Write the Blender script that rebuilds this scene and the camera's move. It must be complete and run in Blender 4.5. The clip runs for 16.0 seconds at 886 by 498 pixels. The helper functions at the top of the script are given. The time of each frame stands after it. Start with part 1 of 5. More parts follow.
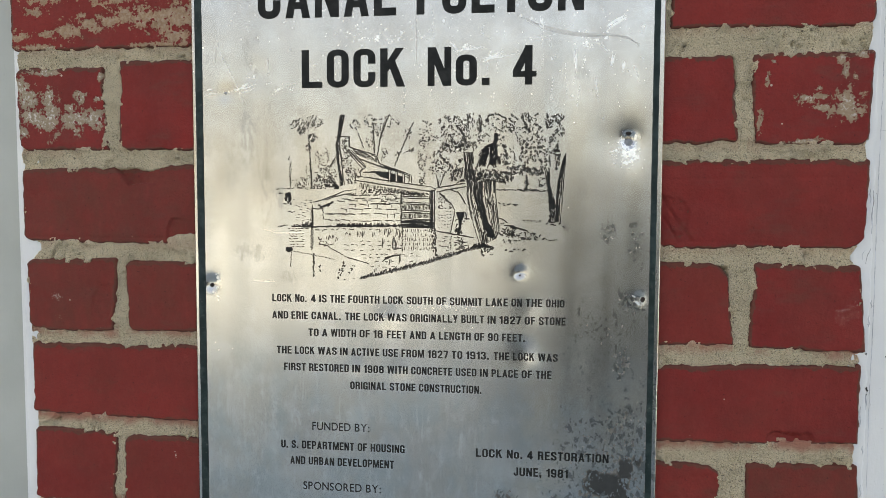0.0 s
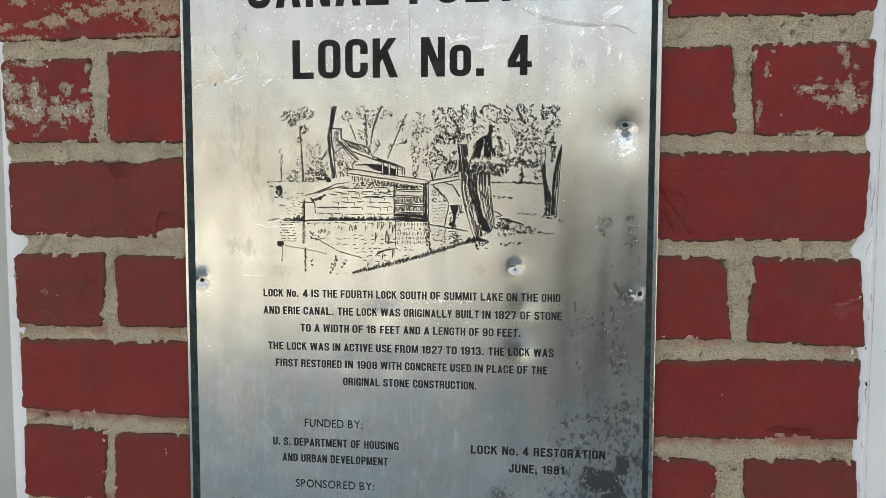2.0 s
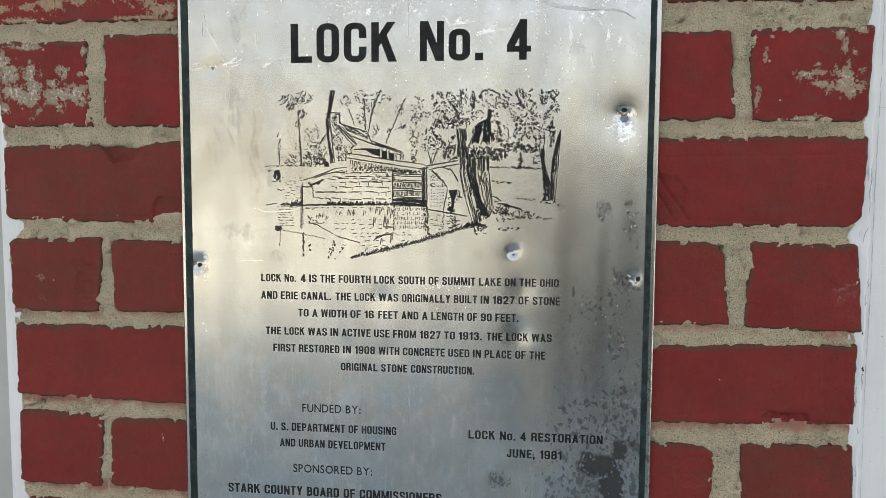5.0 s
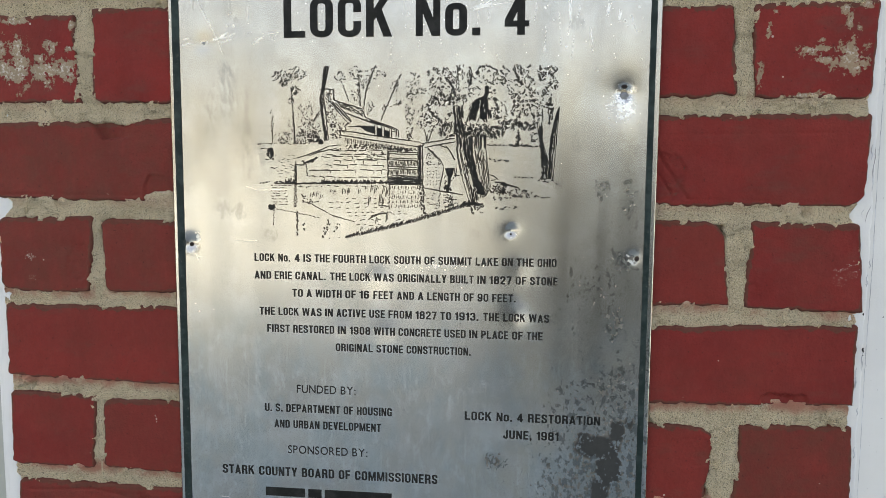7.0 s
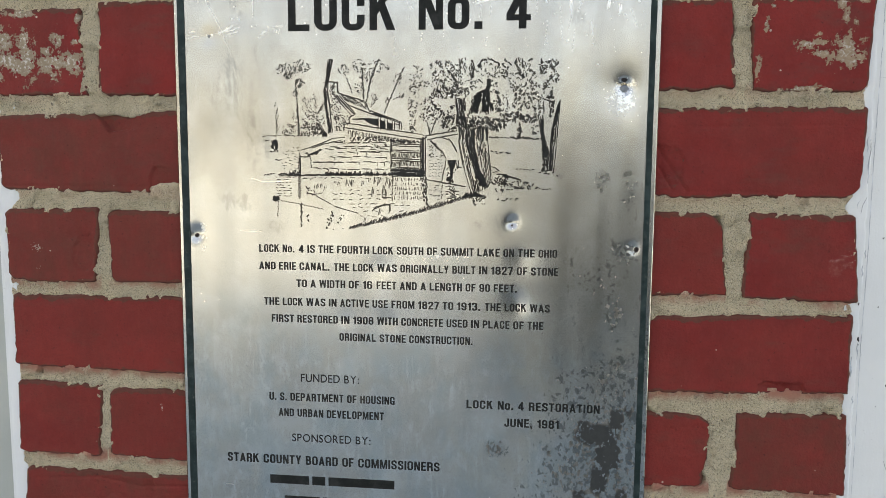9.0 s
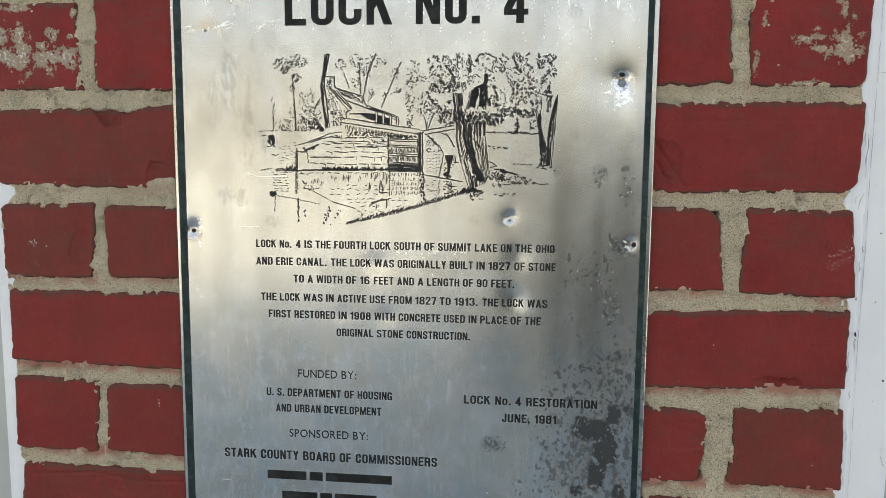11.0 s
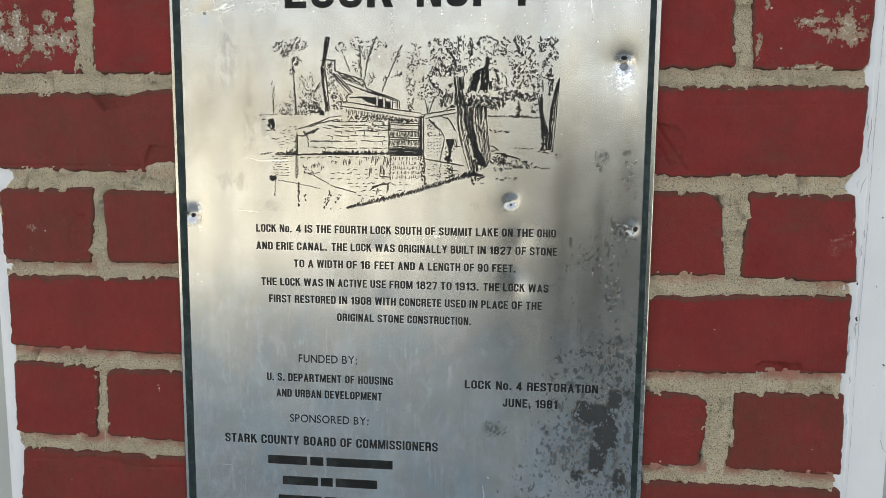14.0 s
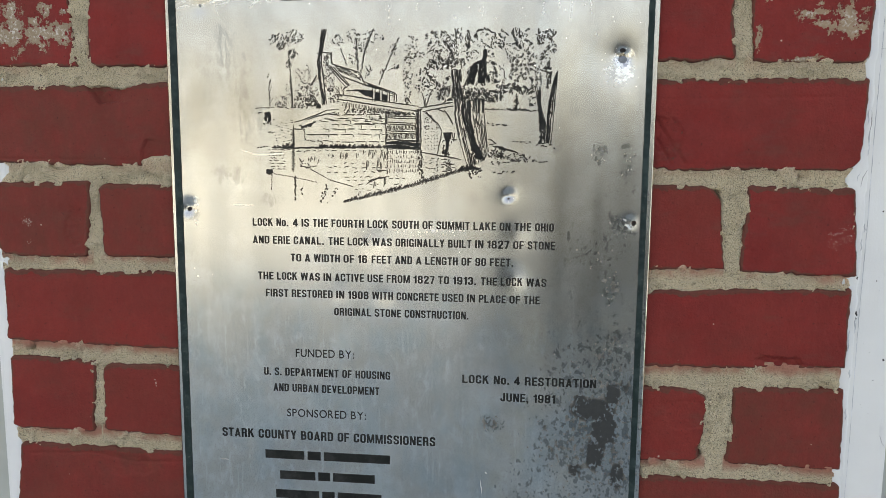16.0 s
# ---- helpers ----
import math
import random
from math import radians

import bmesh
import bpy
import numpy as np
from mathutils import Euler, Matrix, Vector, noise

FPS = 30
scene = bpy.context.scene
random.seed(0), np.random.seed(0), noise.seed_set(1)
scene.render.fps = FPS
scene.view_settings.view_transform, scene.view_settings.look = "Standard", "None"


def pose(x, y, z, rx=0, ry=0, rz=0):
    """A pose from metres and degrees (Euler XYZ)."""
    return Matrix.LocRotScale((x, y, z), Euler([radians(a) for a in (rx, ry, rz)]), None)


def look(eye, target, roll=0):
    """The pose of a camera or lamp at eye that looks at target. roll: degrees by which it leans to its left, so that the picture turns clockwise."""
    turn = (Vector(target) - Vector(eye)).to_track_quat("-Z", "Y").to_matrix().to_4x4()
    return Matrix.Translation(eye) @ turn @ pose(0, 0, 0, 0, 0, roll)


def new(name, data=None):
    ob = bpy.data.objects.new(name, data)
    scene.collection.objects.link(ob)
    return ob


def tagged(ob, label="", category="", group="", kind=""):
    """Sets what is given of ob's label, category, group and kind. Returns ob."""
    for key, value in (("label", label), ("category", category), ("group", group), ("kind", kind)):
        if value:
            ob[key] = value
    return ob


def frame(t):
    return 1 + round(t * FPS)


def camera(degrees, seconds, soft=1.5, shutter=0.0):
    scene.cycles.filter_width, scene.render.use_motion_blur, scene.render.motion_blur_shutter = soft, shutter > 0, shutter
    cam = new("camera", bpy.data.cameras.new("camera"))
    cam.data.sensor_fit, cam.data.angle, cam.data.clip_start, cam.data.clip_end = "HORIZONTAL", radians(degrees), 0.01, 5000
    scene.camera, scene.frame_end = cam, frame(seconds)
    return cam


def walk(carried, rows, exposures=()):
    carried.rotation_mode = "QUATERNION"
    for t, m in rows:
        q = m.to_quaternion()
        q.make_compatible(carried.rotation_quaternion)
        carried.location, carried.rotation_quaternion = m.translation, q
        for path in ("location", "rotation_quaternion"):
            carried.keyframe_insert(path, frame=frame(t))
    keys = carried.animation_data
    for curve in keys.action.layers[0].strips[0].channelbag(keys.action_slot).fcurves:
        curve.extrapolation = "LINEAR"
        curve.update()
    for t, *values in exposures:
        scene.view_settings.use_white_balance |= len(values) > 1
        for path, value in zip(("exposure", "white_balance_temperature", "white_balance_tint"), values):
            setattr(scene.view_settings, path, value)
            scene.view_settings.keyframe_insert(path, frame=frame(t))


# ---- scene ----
# Camera: eye in metres, then yaw (to the left), pitch and roll in degrees.
cam = camera(60.0, 16.0, soft=0.56)
PATH = [
    (0, 0.0892, -0.5392, 1.5500, 7.612, -3.705, 0.207),
    (0.5, 0.0879, -0.5372, 1.5478, 7.602, -3.736, 0.222),
    (1, 0.0851, -0.5303, 1.5479, 7.394, -3.909, 0.260),
    (1.5, 0.0871, -0.5278, 1.5476, 7.397, -4.059, 0.199),
    (2, 0.0893, -0.5302, 1.5494, 7.299, -4.162, 0.109),
    (2.5, 0.0916, -0.5323, 1.5464, 7.278, -4.080, 0.164),
    (3, 0.0897, -0.5331, 1.5474, 7.095, -4.341, 0.145),
    (3.5, 0.0884, -0.5326, 1.5461, 7.008, -4.428, 0.222),
    (4, 0.0876, -0.5319, 1.5452, 6.913, -4.461, 0.268),
    (6.5, 0.0850, -0.5249, 1.5395, 6.688, -5.424, 0.352),
    (7, 0.0855, -0.5226, 1.5407, 6.569, -5.957, 0.385),
    (7.5, 0.0867, -0.5226, 1.5399, 6.541, -6.100, 0.414),
    (8, 0.0856, -0.5239, 1.5384, 6.424, -6.076, 0.421),
    (8.5, 0.0852, -0.5266, 1.5400, 6.424, -6.325, 0.426),
    (9, 0.0832, -0.5307, 1.5386, 6.389, -6.321, 0.437),
    (11.5, 0.0836, -0.5289, 1.5383, 6.153, -6.707, 0.455),
    (12, 0.0836, -0.5272, 1.5362, 6.052, -6.662, 0.479),
    (12.5, 0.0842, -0.5266, 1.5365, 6.014, -6.923, 0.462),
    (13, 0.0840, -0.5278, 1.5354, 6.019, -6.994, 0.453),
    (13.5, 0.0836, -0.5281, 1.5358, 6.089, -7.293, 0.429),
    (14, 0.0808, -0.5290, 1.5333, 6.008, -7.288, 0.481),
    (14.5, 0.0797, -0.5273, 1.5333, 6.039, -7.642, 0.510),
    (15, 0.0804, -0.5246, 1.5341, 6.043, -7.819, 0.500),
    (15.5, 0.0811, -0.5251, 1.5338, 5.974, -7.781, 0.512),
    (16, 0.0833, -0.5258, 1.5333, 6.118, -7.769, 0.462),
]


def aim(x, y, z, yaw, pitch, roll):
    a, p = radians(yaw), radians(pitch)
    ahead = Vector((-math.sin(a) * math.cos(p), math.cos(a) * math.cos(p), math.sin(p)))
    eye = Vector((x, y, z))
    return look(eye, eye + ahead, roll)


walk(cam, [(row[0], aim(*row[1:])) for row in PATH], exposures=[(0.0, 2.58, 9000, 18), (5.0, 2.60, 9000, 18), (8.0, 2.66, 9000, 18), (16.0, 2.68, 9000, 18)])

# ---------------------------------------------------------------- light
SUN_EL, SUN_AZ = radians(36), radians(-32)
world = bpy.data.worlds.new("daylight")
scene.world = world
world.use_nodes = True
wn = world.node_tree
sky = wn.nodes.new("ShaderNodeTexSky")
sky.sky_type, sky.sun_disc = "NISHITA", False
sky.air_density, sky.dust_density, sky.ozone_density = 1.0, 4.2, 0.5
sky.sun_elevation, sky.sun_rotation = SUN_EL, SUN_AZ
wn.links.new(sky.outputs[0], wn.nodes["Background"].inputs[0])
wn.nodes["Background"].inputs[1].default_value = 0.08
sun = new("sun", bpy.data.lights.new("sun", "SUN"))
sun.data.energy, sun.data.angle, sun.data.color = 2.65, radians(0.6), (1.0, 0.89, 0.74)
sun_way = Vector((math.sin(SUN_AZ) * math.cos(SUN_EL), math.cos(SUN_AZ) * math.cos(SUN_EL), math.sin(SUN_EL)))
sun.matrix_world = look(sun_way * 20, (0, 0, 0))


# ---------------------------------------------------------------- noise
def lattice(ix, iy, seed):
    h = (ix.astype(np.int64) * 374761393 + iy.astype(np.int64) * 668265263 + seed * 1442695041) & 0xFFFFFFFF
    h = ((h ^ (h >> 13)) * 1274126177) & 0xFFFFFFFF
    return ((h ^ (h >> 16)) & 0xFFFF) / 65535.0


def vnoise(x, y, size, seed=0):
    """Smooth value noise in -1 .. 1; size: the width of a lump."""
    x, y = np.asarray(x, float) / size, np.asarray(y, float) / size
    ix, iy = np.floor(x), np.floor(y)
    fx, fy = x - ix, y - iy
    fx, fy = fx * fx * (3 - 2 * fx), fy * fy * (3 - 2 * fy)
    a, b = lattice(ix, iy, seed), lattice(ix + 1, iy, seed)
    c, d = lattice(ix, iy + 1, seed), lattice(ix + 1, iy + 1, seed)
    return 2 * ((a * (1 - fx) + b * fx) * (1 - fy) + (c * (1 - fx) + d * fx) * fy) - 1


def fbm(x, y, size, seed=0, octaves=3):
    return sum(vnoise(x, y, size / 2**k, seed + 17 * k) * 0.55**k for k in range(octaves)) / 1.6


def smooth(lo, hi, v):
    s = np.clip((np.asarray(v, float) - lo) / (hi - lo), 0, 1)
    return s * s * (3 - 2 * s)


# ---------------------------------------------------------------- materials
class Nodes:
    def __init__(self, name):
        self.mat = bpy.data.materials.new(name)
        self.mat.use_nodes = True
        self.t = self.mat.node_tree
        self.bsdf = self.t.nodes["Principled BSDF"]
        self.pos = self.add("ShaderNodeNewGeometry").outputs["Position"]

    def add(self, kind, **values):
        node = self.t.nodes.new(kind)
        for key, value in values.items():
            self.set(node.inputs[key.replace("_", " ")], value)
        return node

    def set(self, socket, value):
        if isinstance(value, bpy.types.NodeSocket):
            self.t.links.new(value, socket)
        else:
            socket.default_value = value

    def noise(self, scale, detail=3.0, rough=0.55, stretch=None, off=0.0):
        vec = self.pos
        if stretch or off:
            m = self.add("ShaderNodeMapping", Vector=vec, Scale=stretch or (1, 1, 1), Location=(off, off, off))
            vec = m.outputs[0]
        return self.add("ShaderNodeTexNoise", Vector=vec, Scale=scale, Detail=detail, Roughness=rough).outputs[0]

    def cells(self, scale, what="Distance"):
        return self.add("ShaderNodeTexVoronoi", Vector=self.pos, Scale=scale).outputs[what]

    def ramp(self, value, lo, hi, a=0.0, b=1.0):
        n = self.add("ShaderNodeMapRange")
        n.interpolation_type = "SMOOTHSTEP"
        for k, v in zip(("Value", "From Min", "From Max", "To Min", "To Max"), (value, lo, hi, a, b)):
            self.set(n.inputs[k], v)
        return n.outputs[0]

    def math(self, op, a, b=0.0):
        n = self.add("ShaderNodeMath")
        n.operation = op
        self.set(n.inputs[0], a), self.set(n.inputs[1], b)
        return n.outputs[0]

    def mix(self, fac, a, b):
        n = self.add("ShaderNodeMix")
        n.data_type = "RGBA"
        self.set(n.inputs[0], fac)
        for socket, value in ((n.inputs[6], a), (n.inputs[7], b)):
            self.set(socket, (*value, 1) if isinstance(value, tuple) else value)
        return n.outputs[2]

    def attr(self, name):
        n = self.add("ShaderNodeAttribute")
        n.attribute_name = name
        return n.outputs["Fac"]

    def random(self):
        return self.add("ShaderNodeObjectInfo").outputs["Random"]

    def bump(self, height, strength, distance=0.001):
        b = self.add("ShaderNodeBump", Height=height, Strength=strength, Distance=distance)
        self.set(self.bsdf.inputs["Normal"], b.outputs[0])

    def out(self, color, rough, metal=0.0):
        self.set(self.bsdf.inputs["Base Color"], (*color, 1) if isinstance(color, tuple) else color)
        self.set(self.bsdf.inputs["Roughness"], rough)
        self.set(self.bsdf.inputs["Metallic"], metal)
        return self.mat


def brick_paint():
    n = Nodes("red_painted_brick")
    tone = n.mix(n.ramp(n.noise(22, 4), 0.3, 0.7), (0.205, 0.0175, 0.0162), (0.285, 0.0255, 0.0225))
    tone = n.mix(n.math("MULTIPLY", n.random(), 0.5), tone, (0.26, 0.033, 0.024))
    # brown clay on the arrises, where paint is thin, and shade painted into breaks
    raw = n.ramp(n.math("ADD", n.attr("wear_shade"), n.math("MULTIPLY", n.math("SUBTRACT", n.noise(160, 6, 0.7), 0.5), 1.5)), 0.55, 0.72, 0, 0.85)
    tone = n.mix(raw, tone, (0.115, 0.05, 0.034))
    # dull soot film in broad streaks
    tone = n.mix(n.ramp(n.noise(35, 4, 0.6, (1, 1, 2.2), 3.1), 0.54, 0.76, 0, 0.34), tone, (0.12, 0.07, 0.052))
    # browner, darker film by brick: stain, and shading painted on the mid-left ones
    tint_mask = n.math("MULTIPLY", n.attr("stain_shade"), n.ramp(n.noise(70, 6, 0.7, (1, 1, 0.7), 1.1), 0.32, 0.66, 0.55, 1.0))
    tone = n.mix(n.math("MULTIPLY", tint_mask, 0.8), tone, (0.142, 0.042, 0.027))
    # fine mottling of the paint
    tone = n.mix(n.ramp(n.noise(520, 4, 0.7, None, 2.4), 0.40, 0.68, 0, 0.22), tone, (0.118, 0.016, 0.014))
    tone = n.mix(n.ramp(n.noise(240, 5, 0.65, (1, 1, 0.5), 6.4), 0.45, 0.72, 0, 0.18), tone, (0.30, 0.055, 0.045))
    # dark pits and pale specks
    tone = n.mix(n.ramp(n.noise(330, 3, 0.6), 0.64, 0.70, 0, 0.5), tone, (0.06, 0.012, 0.010))
    spot = n.math("MULTIPLY", n.ramp(n.cells(75), 0.045, 0.075, 1, 0), n.ramp(n.noise(60, 2, 0.5, None, 7.7), 0.58, 0.62))
    tone = n.mix(spot, tone, (0.55, 0.45, 0.38))
    # flaked paint with lime showing
    ragged = n.math("ADD", n.attr("loss"), n.math("MULTIPLY", n.math("ADD", n.math("SUBTRACT", n.noise(170, 5, 0.6), 0.5), n.math("MULTIPLY", n.math("SUBTRACT", n.noise(560, 3, 0.6, None, 4.1), 0.5), 0.5)), 2.6))
    flake = n.ramp(ragged, 0.40, 0.56)
    lime = n.mix(n.ramp(n.noise(300, 5, 0.65), 0.38, 0.64), (0.32, 0.185, 0.110), (0.43, 0.282, 0.178))
    lime = n.mix(n.attr("chalk"), lime, n.mix(n.noise(180, 4), (0.25, 0.185, 0.125), (0.40, 0.31, 0.215)))
    chalk = n.math("MULTIPLY", n.ramp(n.noise(420, 4, 0.65, (1, 1, 1), 1.3), 0.49, 0.62, 0, 0.75), n.math("MULTIPLY", n.attr("chalk"), n.ramp(n.attr("loss"), 0.45, 0.8)))
    lime = n.mix(chalk, lime, (0.78, 0.74, 0.68))
    tone = n.mix(flake, tone, lime)
    grain = n.math("ADD", n.math("MULTIPLY", n.noise(700, 3), 0.4), n.math("SUBTRACT", n.noise(110, 5, 0.6), n.math("MULTIPLY", flake, 0.35)))
    n.set(n.bsdf.inputs["Specular IOR Level"], 0.22)
    n.bump(grain, 1.0, 0.0011)
    return n.out(tone, n.ramp(n.noise(60, 3), 0.3, 0.7, 0.58, 0.75))


def mortar_mat():
    n = Nodes("sandy_mortar")
    tone = n.mix(n.ramp(n.noise(30, 4), 0.35, 0.65), (0.655, 0.53, 0.345), (0.775, 0.63, 0.42))
    tone = n.mix(n.ramp(n.noise(1250, 3, 0.6), 0.48, 0.58, 0, 0.8), tone, (0.90, 0.775, 0.565))
    tone = n.mix(n.ramp(n.noise(1350, 3, 0.6, None, 5.0), 0.56, 0.62, 0, 0.85), tone, (0.20, 0.155, 0.10))
    tone = n.mix(n.ramp(n.noise(520, 2, 0.5, None, 8.2), 0.665, 0.70, 0, 0.85), tone, (0.12, 0.095, 0.065))
    low = n.ramp(n.add("ShaderNodeSeparateXYZ", Vector=n.pos).outputs[2], 1.52, 1.42, 0.25, 1.0)
    # red paint washed down from the brick above
    red = n.math("MULTIPLY", n.ramp(n.noise(30, 6, 0.68, None, 9.0), 0.38, 0.58), low)
    tone = n.mix(n.math("MULTIPLY", red, n.attr("wash")), tone, (0.58, 0.25, 0.17))
    n.bump(n.math("ADD", n.noise(800, 3, 0.65), n.math("MULTIPLY", n.noise(300, 4, 0.65), 0.7)), 1.0, 0.0036)
    return n.out(tone, 0.93)


def white_paint(name, a, b, rough):
    n = Nodes(name)
    tone = n.mix(n.ramp(n.noise(14, 5), 0.35, 0.7), a, b)
    tone = n.mix(n.ramp(n.noise(70, 5, 0.7, (1, 1, 0.25)), 0.60, 0.72, 0, 0.25), tone, (0.46, 0.47, 0.47))
    tone = n.mix(n.ramp(n.noise(480, 3, 0.6), 0.73, 0.77, 0, 0.7), tone, (0.16, 0.15, 0.14))
    n.bump(n.math("ADD", n.noise(160, 4, 0.6, (1, 1, 0.2)), n.math("MULTIPLY", n.noise(700, 2), 0.3)), 0.35, 0.0008)
    return n.out(tone, rough)


def metal_sheet():
    n = Nodes("weathered_aluminium")
    tone = n.mix(n.ramp(n.noise(18, 5), 0.3, 0.7), (0.474, 0.457, 0.429), (0.555, 0.537, 0.506))
    brushed = n.noise(60, 3, 0.5, (1.0, 1.0, 0.06))
    tone = n.mix(n.ramp(brushed, 0.45, 0.75, 0, 0.2), tone, (0.38, 0.39, 0.39))
    rough = n.ramp(brushed, 0.3, 0.75, 0.20, 0.27)
    # fine speckle; bluish patches painted in for reflected sky, and tan ones
    tone = n.mix(n.ramp(n.noise(1100, 2, 0.6), 0.35, 0.65, 0.0, 0.26), tone, (0.33, 0.33, 0.32))
    tint_mask = n.ramp(n.noise(34, 6, 0.65, (1, 1, 0.6), 3.3), 0.42, 0.64, 0, 0.55)
    tone = n.mix(n.math("MULTIPLY", tint_mask, n.attr("tint_mask")), tone, (0.375, 0.465, 0.50))
    tan = n.ramp(n.noise(26, 6, 0.65, (1, 1, 0.7), 7.9), 0.52, 0.68, 0, 0.42)
    tone = n.mix(n.math("MULTIPLY", tan, n.attr("tint_mask")), tone, (0.62, 0.565, 0.47))
    # cloudy bloom and pale runs down the sheet
    tone = n.mix(n.ramp(n.noise(38, 7, 0.66, None, 6.0), 0.44, 0.66, 0, 0.30), tone, (0.70, 0.705, 0.70))
    tone = n.mix(n.math("MULTIPLY", n.ramp(n.noise(210, 6, 0.7, (1, 1, 0.5), 2.2), 0.50, 0.68, 0, 0.40), n.attr("tint_mask")), tone, (0.72, 0.735, 0.73))
    runs = n.math("MULTIPLY", n.ramp(n.noise(420, 5, 0.65, (1, 1, 0.07), 1.7), 0.57, 0.63), n.ramp(n.noise(70, 4, 0.6, (1, 1, 0.35), 8.0), 0.42, 0.58))
    tone = n.mix(n.math("MULTIPLY", n.math("MULTIPLY", runs, 0.2), n.attr("tint_mask")), tone, (0.84, 0.85, 0.84))
    # pitted, darkened oxide
    pit = n.math("ADD", n.attr("oxide"), n.math("MULTIPLY", n.math("SUBTRACT", n.noise(300, 5, 0.6, (1, 1, 0.8)), 0.5), 2.6))
    dark = n.ramp(pit, 0.50, 0.54)
    heavy = n.ramp(n.attr("oxide"), 0.30, 0.60)
    # broad dulling where the oxide sits
    tone = n.mix(n.ramp(n.attr("oxide"), 0.0, 0.45, 0, 0.40), tone, (0.29, 0.302, 0.298))
    # ragged spots of all sizes
    room = n.ramp(n.attr("oxide"), -0.75, 0.4, -0.30, -0.035)
    big = n.ramp(n.math("ADD", n.noise(190, 4, 0.5, (1, 1, 0.75), 3.9), room), 0.545, 0.557)
    small = n.ramp(n.math("ADD", n.noise(430, 3, 0.45, (1, 1, 0.7), 7.3), room), 0.53, 0.545)
    tone = n.mix(n.math("MULTIPLY", n.math("MAXIMUM", big, small), 0.72), tone, (0.17, 0.178, 0.17))
    crust = n.math("MULTIPLY", dark, heavy)
    tone = n.mix(n.math("MULTIPLY", dark, n.ramp(heavy, 0.0, 0.8, 0.7, 0.99)), tone, n.mix(heavy, (0.185, 0.175, 0.150), n.mix(n.noise(260, 4), (0.016, 0.018, 0.018), (0.042, 0.044, 0.041))))
    # faint grey smudges
    smudge = n.math("ADD", n.attr("smudge"), n.math("MULTIPLY", n.math("SUBTRACT", n.noise(430, 6, 0.72, (1, 1, 0.42), 2.0), 0.5), 3.0))
    tone = n.mix(n.ramp(smudge, 0.52, 0.70, 0, 0.42), tone, (0.25, 0.25, 0.245))
    # whitish paint flecks and scuffs, and glints painted in beside the dents
    fleck_glint = n.math("ADD", n.attr("fleck_glint"), n.math("MULTIPLY", n.math("SUBTRACT", n.noise(380, 4, 0.62, (0.7, 1, 0.9), 4.0), 0.5), 2.7))
    crumb = n.math("MULTIPLY", n.ramp(n.cells(210), 0.10, 0.16, 1, 0), n.ramp(n.math("ADD", n.attr("fleck_glint"), n.noise(150, 2, 0.5, None, 6.6)), 0.42, 0.52))
    pale = n.math("MAXIMUM", n.ramp(fleck_glint, 0.50, 0.56), crumb)
    tone = n.mix(pale, tone, (0.93, 0.915, 0.87))
    rough = n.math("ADD", rough, n.math("ADD", n.math("MULTIPLY", dark, 0.22), n.math("MULTIPLY", pale, 0.1)))
    n.bump(n.math("ADD", n.math("SUBTRACT", n.math("MULTIPLY", n.noise(900, 3), 0.45), n.math("MULTIPLY", dark, 0.6)), n.math("MULTIPLY", brushed, 0.6)), 0.05, 0.0004)
    return n.out(tone, rough, n.math("SUBTRACT", 1.0, n.math("MAXIMUM", n.math("MULTIPLY", pale, 0.3), crust)))


def ink(name, color, wear):
    n = Nodes(name)
    faded = tuple(1.8 * c + 0.009 for c in color)
    tone = n.mix(n.ramp(n.noise(90, 6, 0.7, None, 4.4), 0.40, 0.68), color, faded)
    tone = n.mix(n.ramp(n.noise(260, 5, 0.65), 0.60, 0.74, 0, wear), tone, (0.30, 0.30, 0.28))
    n.set(n.bsdf.inputs["Specular IOR Level"], 0.16)
    return n.out(tone, n.ramp(n.noise(150, 3), 0.3, 0.7, 0.42, 0.6))


def plain(name, a, b, scale, rough, metal=0.0, bump=0.3):
    n = Nodes(name)
    n.bump(n.noise(scale * 8, 4), bump, 0.002)
    return n.out(n.mix(n.ramp(n.noise(scale, 5), 0.3, 0.7), a, b), rough, metal)


BRICK, MORTAR, METAL = brick_paint(), mortar_mat(), metal_sheet()
CAULK = white_paint("white_caulk", (0.77, 0.77, 0.755), (0.83, 0.825, 0.80), 0.55)
WHITE = white_paint("white_gloss_paint", (0.75, 0.75, 0.73), (0.80, 0.80, 0.775), 0.42)
GREY = white_paint("plain_grey", (0.41, 0.425, 0.385), (0.46, 0.475, 0.432), 0.5)
BLACK = ink("black_ink", (0.0125, 0.0135, 0.0125), 0.15)
GREEN = ink("dark_green_enamel", (0.014, 0.026, 0.025), 0.25)
STEEL = plain("dull_steel", (0.18, 0.19, 0.2), (0.30, 0.31, 0.32), 300, 0.4, 0.9)
HOLE = plain("rusty_dark_steel", (0.012, 0.010, 0.009), (0.03, 0.02, 0.015), 400, 0.8, 0.2)
DARK = plain("panel_dark", (0.075, 0.09, 0.095), (0.115, 0.135, 0.14), 3, 0.8)
# ground out of view; skylight's blue is put into its colour for the reflection
GROUND_BLUE = plain("blue_tinted_ground", (0.325, 0.42, 0.455), (0.40, 0.505, 0.545), 1.5, 0.85)


